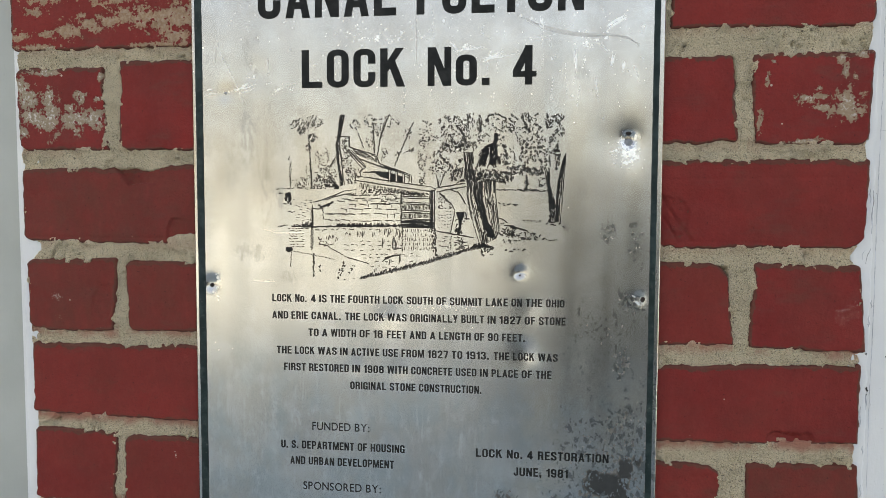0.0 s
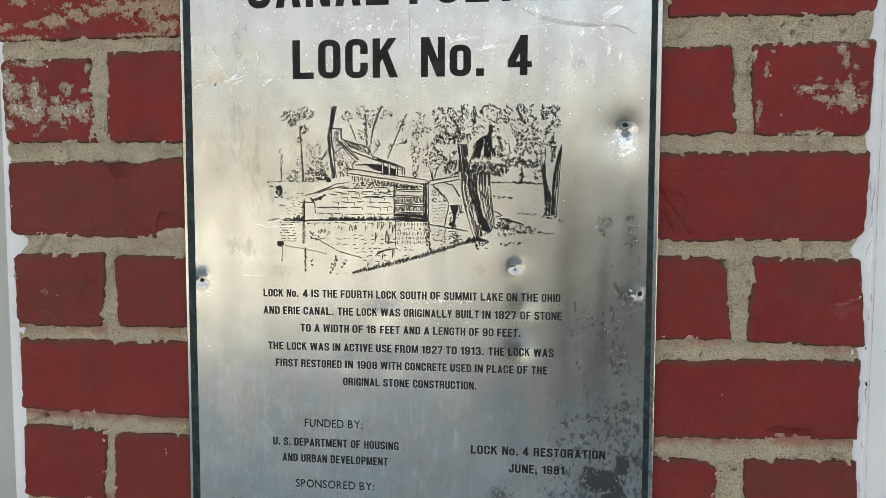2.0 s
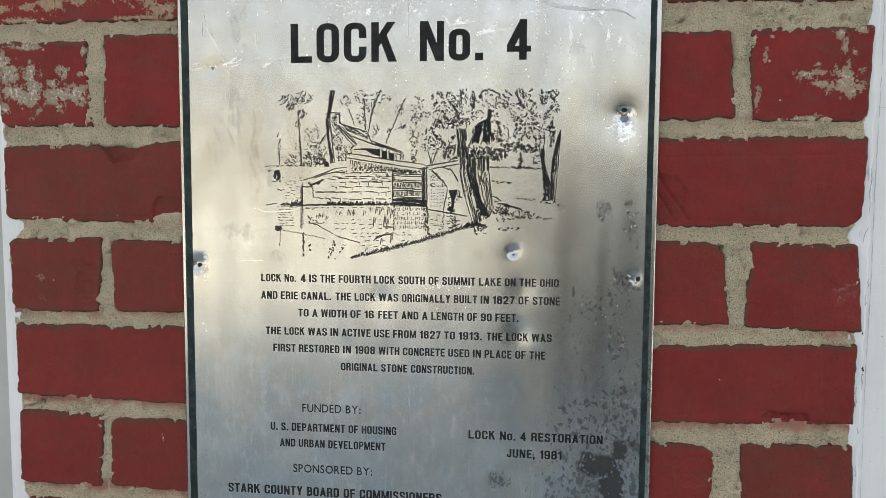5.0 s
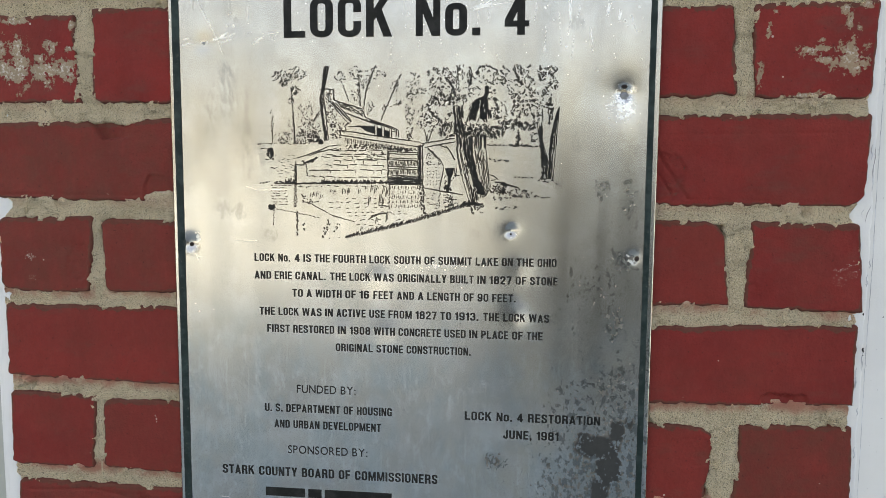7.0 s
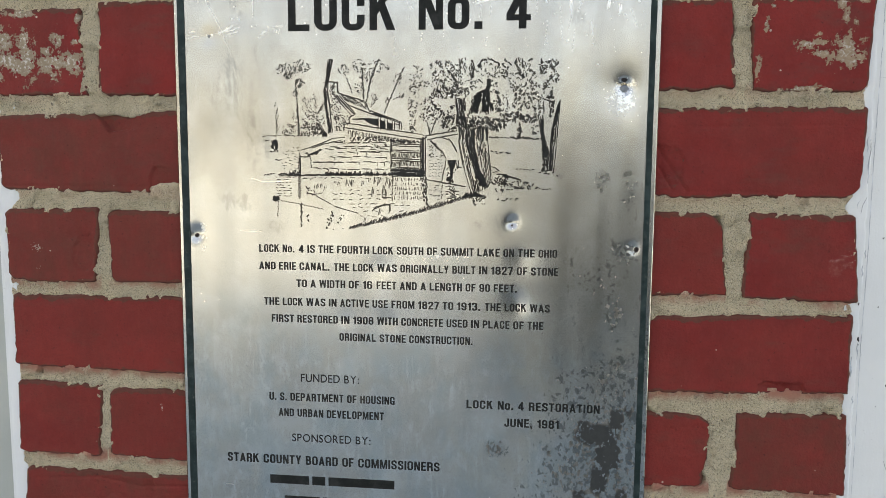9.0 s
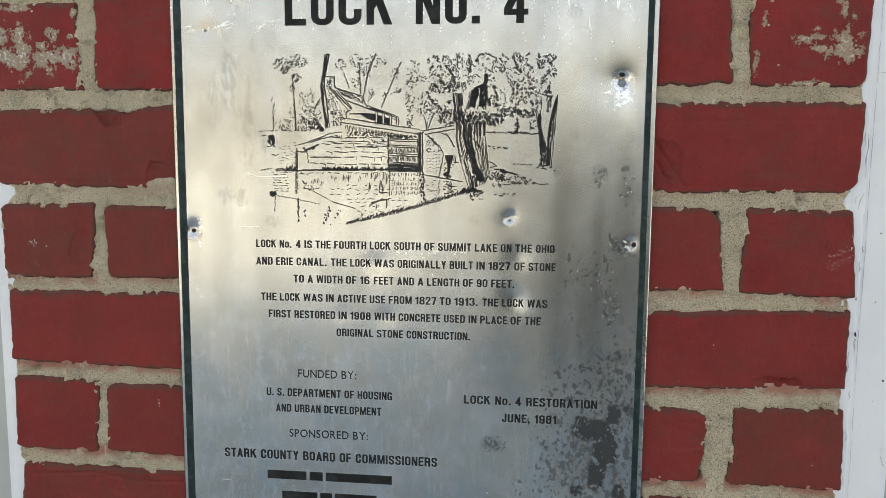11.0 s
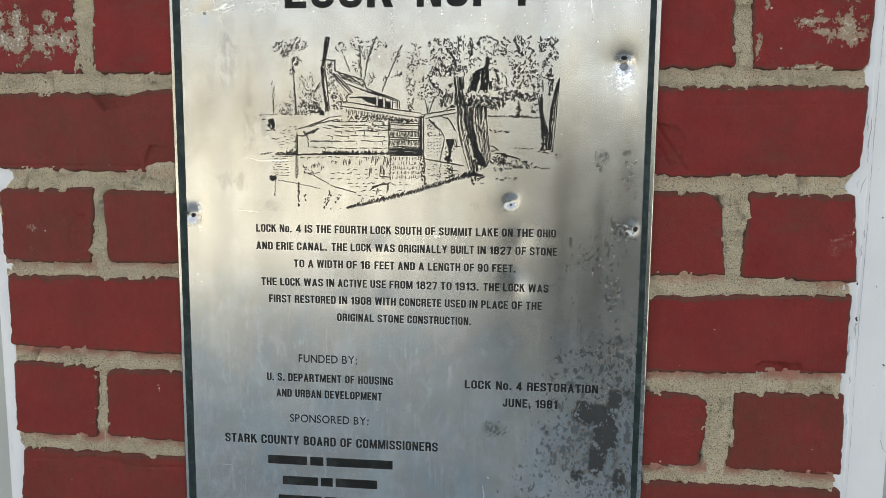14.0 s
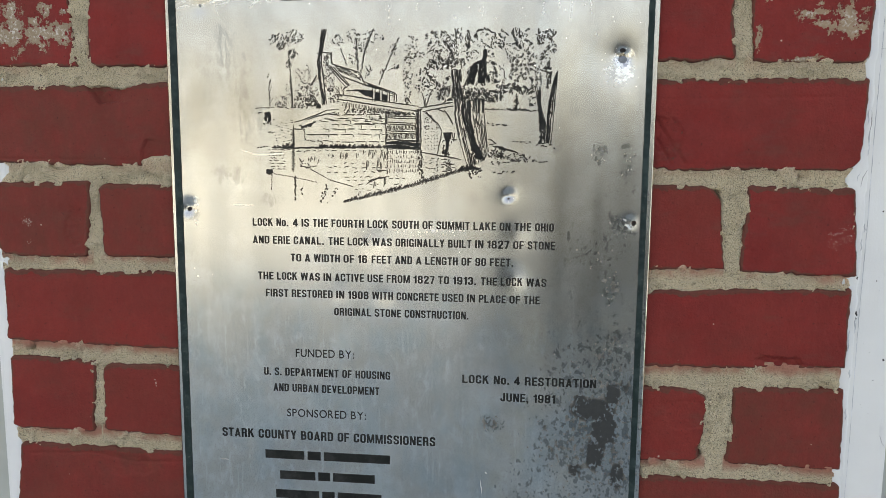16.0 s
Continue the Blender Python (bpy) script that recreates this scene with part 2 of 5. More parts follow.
# ---------------------------------------------------------------- building blocks
def mesh_of(name, verts, faces, material, soft=True):
    me = bpy.data.meshes.new(name)
    me.from_pydata([tuple(v) for v in np.asarray(verts, float).tolist()], [], [tuple(f) for f in np.asarray(faces).tolist()] if isinstance(faces, np.ndarray) else faces)
    me.materials.append(material)
    me.polygons.foreach_set("use_smooth", np.full(len(me.polygons), soft))
    me.update()
    return me


def grid_faces(nu, nv):
    """Quads of a grid of nu columns and nv rows, that face -y when columns go to +x and rows to +z."""
    i = np.arange((nv - 1) * (nu - 1))
    a = i // (nu - 1) * nu + i % (nu - 1)
    return np.stack([a, a + 1, a + nu + 1, a + nu], 1)


def give(me, name, values):
    me.attributes.new(name, "FLOAT", "POINT").data.foreach_set("value", np.ascontiguousarray(values, dtype=np.float32).ravel())


def part(name, me, parent, label=""):
    ob = new(name, me)
    ob.parent = parent
    return tagged(ob, label)


def box(name, x0, x1, y0, y1, z0, z1, material, bevel=0.0):
    bm = bmesh.new()
    bmesh.ops.create_cube(bm, size=1)
    for v in bm.verts:
        v.co = ((x0 + x1) / 2 + v.co.x * (x1 - x0), (y0 + y1) / 2 + v.co.y * (y1 - y0), (z0 + z1) / 2 + v.co.z * (z1 - z0))
    if bevel:
        bmesh.ops.bevel(bm, geom=bm.edges[:], offset=bevel, segments=3, affect="EDGES", profile=0.6)
    me = bpy.data.meshes.new(name)
    bm.to_mesh(me)
    bm.free()
    me.materials.append(material)
    return me


# ---------------------------------------------------------------- setting
R = 900.0
ground = tagged(new("ground", mesh_of("ground", [(-R, -R, 0), (R, -R, 0), (R, R, 0), (-R, R, 0)], [(0, 1, 2, 3)], GROUND_BLUE)),
                "unseen ground in front of the building, tinted blue-green for the sheet's reflection", "ground", kind="structure")
# height and outer ends, out of view, are set to shape the ground's shadow
H = 9.2
wall_left = tagged(new("wall_left", box("wall_left", -9.5, -0.3128, 0.012, 0.25, 0, H, GREY)), "plain grey wall beside the brick pier, extended out of view", "wall", kind="structure")
wall_right = tagged(new("wall_right", box("wall_right", 0.3312, 3.5, 0.012, 0.25, 0, H, GREY)), "plain grey wall beside the brick pier, extended out of view", "wall", kind="structure")
wall_core = tagged(new("wall_core", box("wall_core", -0.3127, 0.3311, 0.045, 0.25, 0, H, GREY)), "plain wall core behind the brick pier", "wall", kind="structure")
# unseen panel, added to darken the right side of the sheet's reflection
dark_panel = tagged(new("dark_panel", box("dark_panel", -0.15, 9.0, -5.0, -4.75, 0, 1.78, DARK)), "added dark panel out of view, darkens the sheet's reflection", "wall", kind="structure")
trim_left = tagged(new("trim_left", box("trim_left", -0.3125, -0.292, 0.0028, 0.044, 0, H, WHITE, 0.0012)), "narrow white painted trim board beside brickwork", "trim", kind="structure")
trim_right = tagged(new("trim_right", box("trim_right", 0.292, 0.331, 0.0030, 0.044, 0, H, WHITE, 0.0012)), "white painted trim board with scuffs and hairline cracks", "trim", kind="structure")


def caulk(name, side, inner, outer):
    """A smeared bead of sealant between the bricks and a trim board, thickest against the bricks."""
    xs, zs = np.linspace(inner, outer, 26), np.arange(1.15, 1.80, 0.0016)
    X, Z = np.meshgrid(xs, zs)
    mm, zz = X * 1000, Z * 1000
    y = 2.45 + 0.25 * fbm(mm, zz / 3, 7, 5) + 0.1 * vnoise(mm, zz, 2.2, 8)
    y += 4 * (1 - smooth(0, 9, (X - inner) * side * 1000))
    edge = (outer - X) * side * 1000 + 0.9 * vnoise(zz, zz * 0, 9, 3) + 0.35 * vnoise(zz, zz * 0, 2.5, 4)
    y += 0.9 * (1 - smooth(0.2, 1.2, edge))
    faces = grid_faces(len(xs), len(zs))
    me = mesh_of(name, np.stack([X, y / 1000, Z], -1).reshape(-1, 3), faces if side > 0 else faces[:, ::-1], CAULK)
    return me


part("caulk", caulk("caulk_left", -1, -0.290, -0.3105), trim_left, "smeared white sealant bead")
part("caulk", caulk("caulk_right", 1, 0.284, 0.3050), trim_right, "smeared white sealant bead")

# ---------------------------------------------------------------- brick pier
Z0 = 1.5  # heights below are millimetres from here
pier = tagged(new("brick_pier"), "red painted brick pier with rough sandy mortar joints", "brick pier", kind="structure")
LAID = []


def spread(length, fine):
    edge = [0.0, 0.35, 0.75, 1.2, 1.7, 2.3, 3.0] if fine else [0.0, 1.0, 2.2]
    n = max(2, int((length - 2 * edge[-1]) / (0.9 if fine else 16.0)))
    inner = np.linspace(edge[-1], length - edge[-1], n + 1)
    return np.concatenate([edge[:-1], inner, [length - e for e in edge[-2::-1]]])


def brick(left, right, low, high, lean=(0, 0), tilt=(0, 0), corner=5.0, fine=True, loss=(), chips=(), chalk=0.0, cut=(), stain_shade=0.2, cracks=(), breaks=()):
    """A brick of the pier's face. lean: how far its left and right ends go to the right towards the top; tilt: how far its lower and
    upper bed rise to the right; loss, chips: ovals (x, z, half width, half height[, depth]) of flaked paint and broken clay;
    cut: how much each corner (low left, low right, high right, high left) is rounded; cracks: lines (x, z, x, z, depth, width);
    breaks: sharp-edged hollows (depth, x from and to which they run out, corners)."""
    seed = len(LAID) * 31 + 5
    LAID.append((left, right, low, high, tilt))
    left, right, low, high = left - 1.1, right + 1.1, low - 1.2, high + 1.2
    w, h = right - left, high - low
    us, vs = spread(w, fine), spread(h, fine)
    U, V = np.meshgrid(us, vs)
    s, t = U / w, V / h
    cut = cut or (corner,) * 4

    def arc(d, r):
        r = max(r, 0.01)
        k = np.clip(1 - d / r, 0, 1)
        return r * (1 - np.sqrt(np.clip(1 - k * k, 0, 1)))

    def ragged(q, k):
        return 0.7 * fbm(q, q * 0 + 40 * k, 30, seed + k) + (0.5 * fbm(q, q * 0 + 9 * k, 9, seed + 7 + k) + 0.4 * fbm(q, q * 0 + 5 * k, 2.2, seed + 9)
                                                          + (3.0 if k in (1, 3) else -3.0) * np.clip(fbm(q, q * 0 + 7 * k, 11, seed + 15) - 0.22, 0, 1) if fine else 0)

    lo = low + tilt[0] * (s - 0.5) + ragged(U, 1) + arc(U, cut[0]) + arc(w - U, cut[1])
    hi = high + tilt[1] * (s - 0.5) + ragged(U, 2) - arc(U, cut[3]) - arc(w - U, cut[2])
    le = left + lean[0] * (t - 0.5) + ragged(V, 3) * (0.3 if left < -295 else 1)
    ri = right + lean[1] * (t - 0.5) + ragged(V, 4) * (0.3 if right > 295 else 1)
    X, Z = le + (ri - le) * s, lo + (hi - lo) * t
    d = np.minimum(np.minimum(U, w - U), np.minimum(V, h - V))
    worn = d + 0.5 * vnoise(X, Z, 4, seed + 11)
    y = 4.2 * np.clip(1 - worn / 2.0, 0, 1.1) ** 2
    y += 0.28 * fbm(X, Z, 30, seed + 3) + (0.10 * fbm(X, Z, 4, seed + 4) if fine else 0)
    broken = np.zeros(X.shape)
    for cx, cz, rx, rz, depth in chips:
        q = 1 - np.hypot((X - cx) / rx, (Z - cz) / rz) + 0.35 * fbm(X, Z, 9, seed + 21)
        broken = np.maximum(broken, smooth(0.0, 0.1, q) * (0.25 + 0.3 * smooth(0.4, 0.0, q)))
        y += 1.6 * depth * (smooth(0.0, 0.12, q) * 0.6 + 0.4 * smooth(0, 0.9, q)) * (1 + 0.5 * fbm(X, Z, 5, seed + 22))
    for ax, az, bx, bz, depth, wide in cracks:
        q = np.clip(((X - ax) * (bx - ax) + (Z - az) * (bz - az)) / ((bx - ax) ** 2 + (bz - az) ** 2), 0, 1)
        off = np.hypot(X - ax - q * (bx - ax), Z - az - q * (bz - az)) + 0.5 * fbm(X, Z, 6, seed + 41)
        y += depth * np.exp(-((off / wide) ** 2)) * (0.8 + 0.4 * vnoise(X, Z, 7, seed + 42))
    for depth, runs, outs, corners in breaks:
        inner = np.full(X.shape, 99.0)
        for (ax, az), (bx, bz) in zip(corners, corners[1:] + corners[:1]):
            inner = np.minimum(inner, ((bx - ax) * (Z - az) - (bz - az) * (X - ax)) / math.hypot(bx - ax, bz - az))
        inner = inner + 0.5 * fbm(X, Z, 5, seed + 51)
        y += depth * smooth(0, 0.6, inner) * smooth(outs, runs, X) * (1 + 0.25 * fbm(X, Z, 6, seed + 52))
        # the crevice's shade along the break's edge, put into the colour
        broken = np.maximum(broken, 0.5 * smooth(-0.2, 0.6, inner) * smooth(2.6, 0.8, inner))
    lost = -0.62 + 0.3 * fbm(X, Z, 30, seed + 31) if loss else np.full(X.shape, -1.2)
    for cx, cz, rx, rz in loss:
        lost = np.maximum(lost, 0.96 - 0.56 * np.hypot((X - cx) / rx, (Z - cz) / rz))
    y += 0.25 * smooth(0.3, 0.6, lost)
    front = np.stack([X / 1000, y / 1000, Z0 + Z / 1000], -1)
    nu, nv = len(us), len(vs)
    verts = front.reshape(-1, 3)
    ring = [*range(nu), *range(2 * nu - 1, nu * nv, nu), *range(nu * nv - 2, nu * (nv - 1) - 1, -1), *range(nu * (nv - 2), 0, -nu)]
    back = verts[ring].copy()
    back[:, 1] = 0.040
    n = len(verts)
    faces = grid_faces(nu, nv).tolist()
    k = len(ring)
    faces += [[ring[i], n + i, n + (i + 1) % k, ring[(i + 1) % k]] for i in range(k)]
    faces.append([n + i for i in range(k)])
    middle = np.array([(left + right) / 2000, 0, Z0 + (low + high) / 2000])
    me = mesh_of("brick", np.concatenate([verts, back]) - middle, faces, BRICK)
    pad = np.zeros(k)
    give(me, "wear_shade", np.concatenate([np.maximum(broken, 1 - smooth(0.3, 5.5, np.minimum(d, 0.62 * (h - V)) + 1.3 * fbm(0.8 * X + 0.6 * Z, 0.8 * Z - 0.6 * X, 14, seed + 13))).ravel(), pad + 1]))
    give(me, "stain_shade", np.concatenate([np.clip(stain_shade + 0.3 * fbm(X, Z, 34, seed + 27), 0, 1).ravel(), pad]))
    give(me, "loss", np.concatenate([lost.ravel(), pad - 1]))
    give(me, "chalk", np.concatenate([np.full(n, chalk), pad]))
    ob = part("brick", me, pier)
    ob.location = middle
    return ob


# courses beside the plaque, from the top
brick(-312, -113, 161, 214, chalk=0.15, chips=[(-199, 174, 5, 6, 0.8)], stain_shade=0.05,
      loss=[(-266, 175, 11, 7), (-248, 178, 12, 5), (-233, 181, 11, 5), (-219, 185, 12, 6), (-206, 182, 12, 8), (-193, 180, 11, 10), (-179, 183, 12, 11), (-181, 169, 12, 6), (-165, 184, 14, 12), (-305, 171, 9, 4),
            (-293, 189, 9, 3), (-255, 185, 4, 3), (-194, 163, 20, 2), (-292, 163, 20, 2), (-283, 172, 6, 3), (-285, 200, 16, 6), (-230, 198, 20, 6)])
brick(171, 300.4, 165, 214, tilt=(-1, 0), cut=(1, 7, 4, 4), chips=[(230, 182, 16, 4, 0.5)], stain_shade=0.05)
brick(-308.5, -237.5, 86, 147, lean=(-2, -5), tilt=(0, 0), cut=(9, 1, 2, 8), chalk=0.9,
      loss=[(-305, 134, 7, 7), (-300, 125, 9, 9), (-283, 125, 6, 10), (-281, 111, 8, 15), (-297, 111, 11, 7), (-262, 109, 14, 7), (-247, 109, 11, 7), (-261, 100, 3, 6), (-284, 144, 11, 3), (-257, 126, 4, 6),
            (-244, 124, 3, 3), (-265, 118, 6, 3), (-305, 99, 5, 4), (-289, 106, 11, 4), (-241, 141, 2, 4)])
brick(-226, -113, 85.5, 151, lean=(1, 0), tilt=(-3, 0), cut=(9, 3, 3, 1.5))
brick(120, 214, 88, 146, lean=(-4, -4), tilt=(2, 1.5), cut=(2, 4, 5, 2), stain_shade=0.08)
brick(226, 299.9, 87.5, 147.5, lean=(-3, 2), cut=(1, 9, 3, 1), chalk=0.6, stain_shade=0.05,
      loss=[(284, 113, 11, 9), (289, 108, 7, 5), (269, 112, 6, 3), (258, 117, 6, 3), (262, 117, 5, 3), (234, 131, 2, 5), (283, 136, 2, 5), (266, 124, 2, 2), (289, 131, 2, 2), (270, 118, 3, 2), (230, 101, 2, 7),
            (238, 142, 2, 2), (281, 143, 4, 3), (293, 146, 5, 3), (264, 90, 7, 2), (256, 89, 11, 2)])
# mid-left bricks are set darker to paint in the weaker light there
brick(-306.5, -113, 16.5, 73.5, tilt=(-2, 5), cut=(8, 2, 2, 2), stain_shade=0.85,
      breaks=[(4.0, -214, -194, [(-232, 74), (-220.2, 59.6), (-195, 61.9), (-195, 82)]), (2.0, -214, -196, [(-212, 72), (-207, 69), (-196, 70), (-196, 82)]),
              (1.6, -186, -170, [(-187, 36), (-190.5, 28), (-190.5, 10), (-165, 10), (-165, 33)])],
      cracks=[(-306, 20.5, -195, 20.5, 0.7, 0.7)])
brick(108, 299.4, 18, 77.2, lean=(0, 2), tilt=(2, 0.6), cut=(2, 13, 4, 2), chips=[(172, 36, 15, 19, 1.3)], stain_shade=0.3,
      cracks=[(112, 63, 297, 66, 0.6, 0.6), (166, 54, 188, 22, 1.6, 1.0), (168, 40, 180, 20, 1.4, 0.8), (120, 22.5, 290, 21, 0.5, 0.7)])
brick(-304.5, -233.5, -50.5, 3.6, lean=(-1, 4), tilt=(1, 2), cut=(10, 2, 3, 8), chips=[(-243, -28, 8, 17, 0.9)], stain_shade=0.8)
brick(-223.5, -113, -50, 3.2, lean=(-2, 0), tilt=(0, 1), cut=(8, 2, 2, 8), stain_shade=0.8)
brick(108, 214.5, -50, 7, lean=(0, -5), tilt=(4, -1), cut=(2, 2, 15, 2), stain_shade=0.4)
brick(228.5, 299.4, -50.5, 7, lean=(3, -5), tilt=(-1, -1), cut=(1, 2, 4, 1), chips=[(232, -40, 6, 9, 0.8)], stain_shade=0.3)
brick(-302.5, -113, -117, -60.6, lean=(1, 0), tilt=(-1.5, 0.5), cut=(7, 2, 2, 5), corner=4, stain_shade=0.3)
brick(108, 299.4, -116.5, -63.5, tilt=(5, 7), lean=(0, 0), cut=(1, 1.5, 3, 2), chips=[(254, -113, 15, 7, 2.0)], stain_shade=0.3,
      cracks=[(240, -106, 262, -112, 0.9, 0.7), (262, -112, 297, -114, 0.6, 0.6), (278, -66, 280, -112, 0.3, 0.9)])
brick(-302.5, -236, -184, -128.3, lean=(1, 4), tilt=(-0.5, -1), cut=(6, 2, 2, 5), stain_shade=0.35)
brick(-228.5, -113, -185, -131, tilt=(-5, 0), cut=(5, 2, 2, 10), stain_shade=0.4)
brick(108, 209, -185.5, -131, lean=(0, 4), tilt=(2, -6), cut=(2, 8, 12, 2), chips=[(196, -152, 16, 14, 0.5)], stain_shade=0.3)
brick(227, 300.4, -185, -129.5, lean=(3.5, -1.5), tilt=(-1, 1.5), cut=(1, 3, 3, 1), stain_shade=0.95)
brick(-301, -113, -252, -196.5, lean=(6, 0), tilt=(0, -2), cut=(4, 2, 2, 7), chips=[(-215, -209, 34, 9, 0.5), (-199, -204, 5, 7, 0.8)], stain_shade=0.7,
      cracks=[(-205, -207, -150, -203, 1.2, 0.8), (-240, -201, -205, -207, 1.0, 0.8), (-160, -204, -130, -216, 0.9, 0.7), (-290, -204, -240, -201, 0.8, 0.9)])
brick(108, 301.9, -252, -197, tilt=(0, 3), cut=(2, 3, 6, 2), stain_shade=1.0)
# bricks behind the plaque and the rest of the pier
for k in range(-22, 18):
    low = 19.5 + 67.6 * k
    if low < -1495:
        continue
    seen_course = -4 <= k <= 2
    if k % 2 == 0:
        row = [(-103, 98)] if seen_course else [(-304, -113), (-103, 98), (108, 298)]
    else:
        row = [(-103, 98)] if seen_course else [(-304, -234), (-224, -113), (-103, 98), (108, 213), (226, 298)]
    for a, b in row:
        brick(a, b, low, low + 54, corner=4, fine=False)


def mortar():
    xs, zs = np.arange(-0.3115, 0.3105, 0.0011), np.arange(1.17, 1.76, 0.0011)
    X, Z = np.meshgrid(xs, zs)
    mx, mz = X * 1000, (Z - Z0) * 1000
    y = 1.75 - 1.2 * np.clip(fbm(mx, mz, 15, 91), -0.3, 1) * smooth(-4, 16, np.minimum(mx + 300, 290 - mx)) + 0.8 * fbm(mx, mz, 3.6, 92) + 0.3 * vnoise(mx, mz, 1.5, 95)
    uneven = 2.0 * fbm(mx, mz, 8, 87)
    deep, wash = np.zeros(X.shape), np.zeros(X.shape)
    for left, right, low, high, tilt in LAID:
        s = np.clip((mx - left) / (right - left), 0, 1) - 0.5
        inside = np.minimum(np.minimum(mx - left, right - mx), np.minimum(mz - low - tilt[0] * s, high + tilt[1] * s - mz))
        deep = np.maximum(deep, inside)
        drop = low + tilt[0] * s - mz + uneven
        wash = np.maximum(wash, smooth(8, 1, np.abs(drop)) * (np.minimum(mx - left, right - mx) > -3))
    # lumps squeezed out over the bricks' edges
    ta, tb = 0.78 * mx + 0.62 * mz, 0.78 * mz - 0.62 * mx
    lump = smooth(0.10, 0.44, fbm(ta, tb, 11, 97) + 0.35 * fbm(mx, mz, 3, 96)) * smooth(4.6, 1.0, deep + 2.4 * fbm(ta, tb, 5, 98) + 0.8 * fbm(mx, mz, 1.8, 90))
    for cx, cz, rx, rz in ((-176, 17, 15, 8), (-202, 72.5, 4, 3.2), (-196, 74, 9, 3)):
        lump = np.maximum(lump, smooth(0, 0.2, 1 - np.hypot((mx - cx) / rx, (mz - cz) / rz) + 0.25 * fbm(mx, mz, 5, 88)))
    y += 7 * smooth(1.0, 3.8, deep + 2.4 * fbm(ta, tb, 9, 93) + 1.2 * fbm(tb, ta, 2.6, 99)) * (1 - lump) - 2.4 * lump
    notch = np.exp(-(((mz - 13) / 9) ** 2))
    rim = np.minimum(mx + 305.5 + 0.022 * mz - 9 * notch, 298.9 + 0.004 * mz - 5.5 * notch - mx) + 1.8 * fbm(mz, mz * 0, 12, 94) + 0.9 * fbm(ta, tb, 3.5, 89)
    y += 7 * (1 - smooth(-1.5, 2.0, rim))
    me = mesh_of("mortar", np.stack([X, y / 1000, Z], -1).reshape(-1, 3), grid_faces(len(xs), len(zs)), MORTAR)
    give(me, "wash", wash.ravel())
    return me


part("mortar", mortar(), pier, "rough sandy grey mortar joints")
for a, b in ((0.0, 1.172), (1.758, 2.72)):
    part("mortar", box("mortar", -0.309, 0.300, 0.004, 0.044, a, b, MORTAR), pier)

# ---------------------------------------------------------------- plaque
plaque = tagged(new("plaque"), "weathered dented aluminium historical plaque with black lettering, fixed on brickwork", "plaque")
HALF, TOP, BOTTOM, FACE = 167.0, 252.0, -292.0, -4.0
# dents: place, depth, width
DENTS = [(144.3, 91.5, 1.6, 3.5), (143.5, 88, 0.85, 11), (71.8, -0.5, 1.35, 2.8), (-154.6, -12.5, 1.5, 4.2), (153.0, -17.2, 0.95, 2.9), (-141.5, 126, 0.35, 4.0), (-139, 114, 0.22, 13),
         (-45.6, -71, 0.25, 4.0), (76, -57, 0.75, 5.5), (78, -27, 0.45, 6), (-20.5, -35, 0.45, 6), (-14, -72, 0.35, 5), (-111.6, -84.4, 0.28, 1.0), (-118, 140, 0.2, 6), (104, 33, 0.07, 2.0)]


def surface(x, z):
    """The sheet's face, in millimetres: nearly flat, gently buckled, with dents."""
    x, z = np.asarray(x, float), np.asarray(z, float)
    y = FACE + 0.22 * fbm(x, z, 130, 61, 2) + 0.02 * vnoise(x, z, 26, 63)
    for cx, cz, depth, wide in DENTS:
        a = np.arctan2(z - cz, x - cx)
        r = np.hypot(x - cx, z - cz) * (1 + 0.05 * np.sin(2 * a + cx) + 0.015 * np.sin(3 * a + cz))
        if depth > 1:
            y = y + depth * np.exp(-((r / (1.25 * wide)) ** 2.3)) * (1 + 0.05 * vnoise(x, z, 4, 66)) + 0.22 * np.exp(-((r / (2.6 * wide)) ** 2))
        else:
            y = y + depth * np.exp(-(r * r) / (2 * wide * wide))
    return y


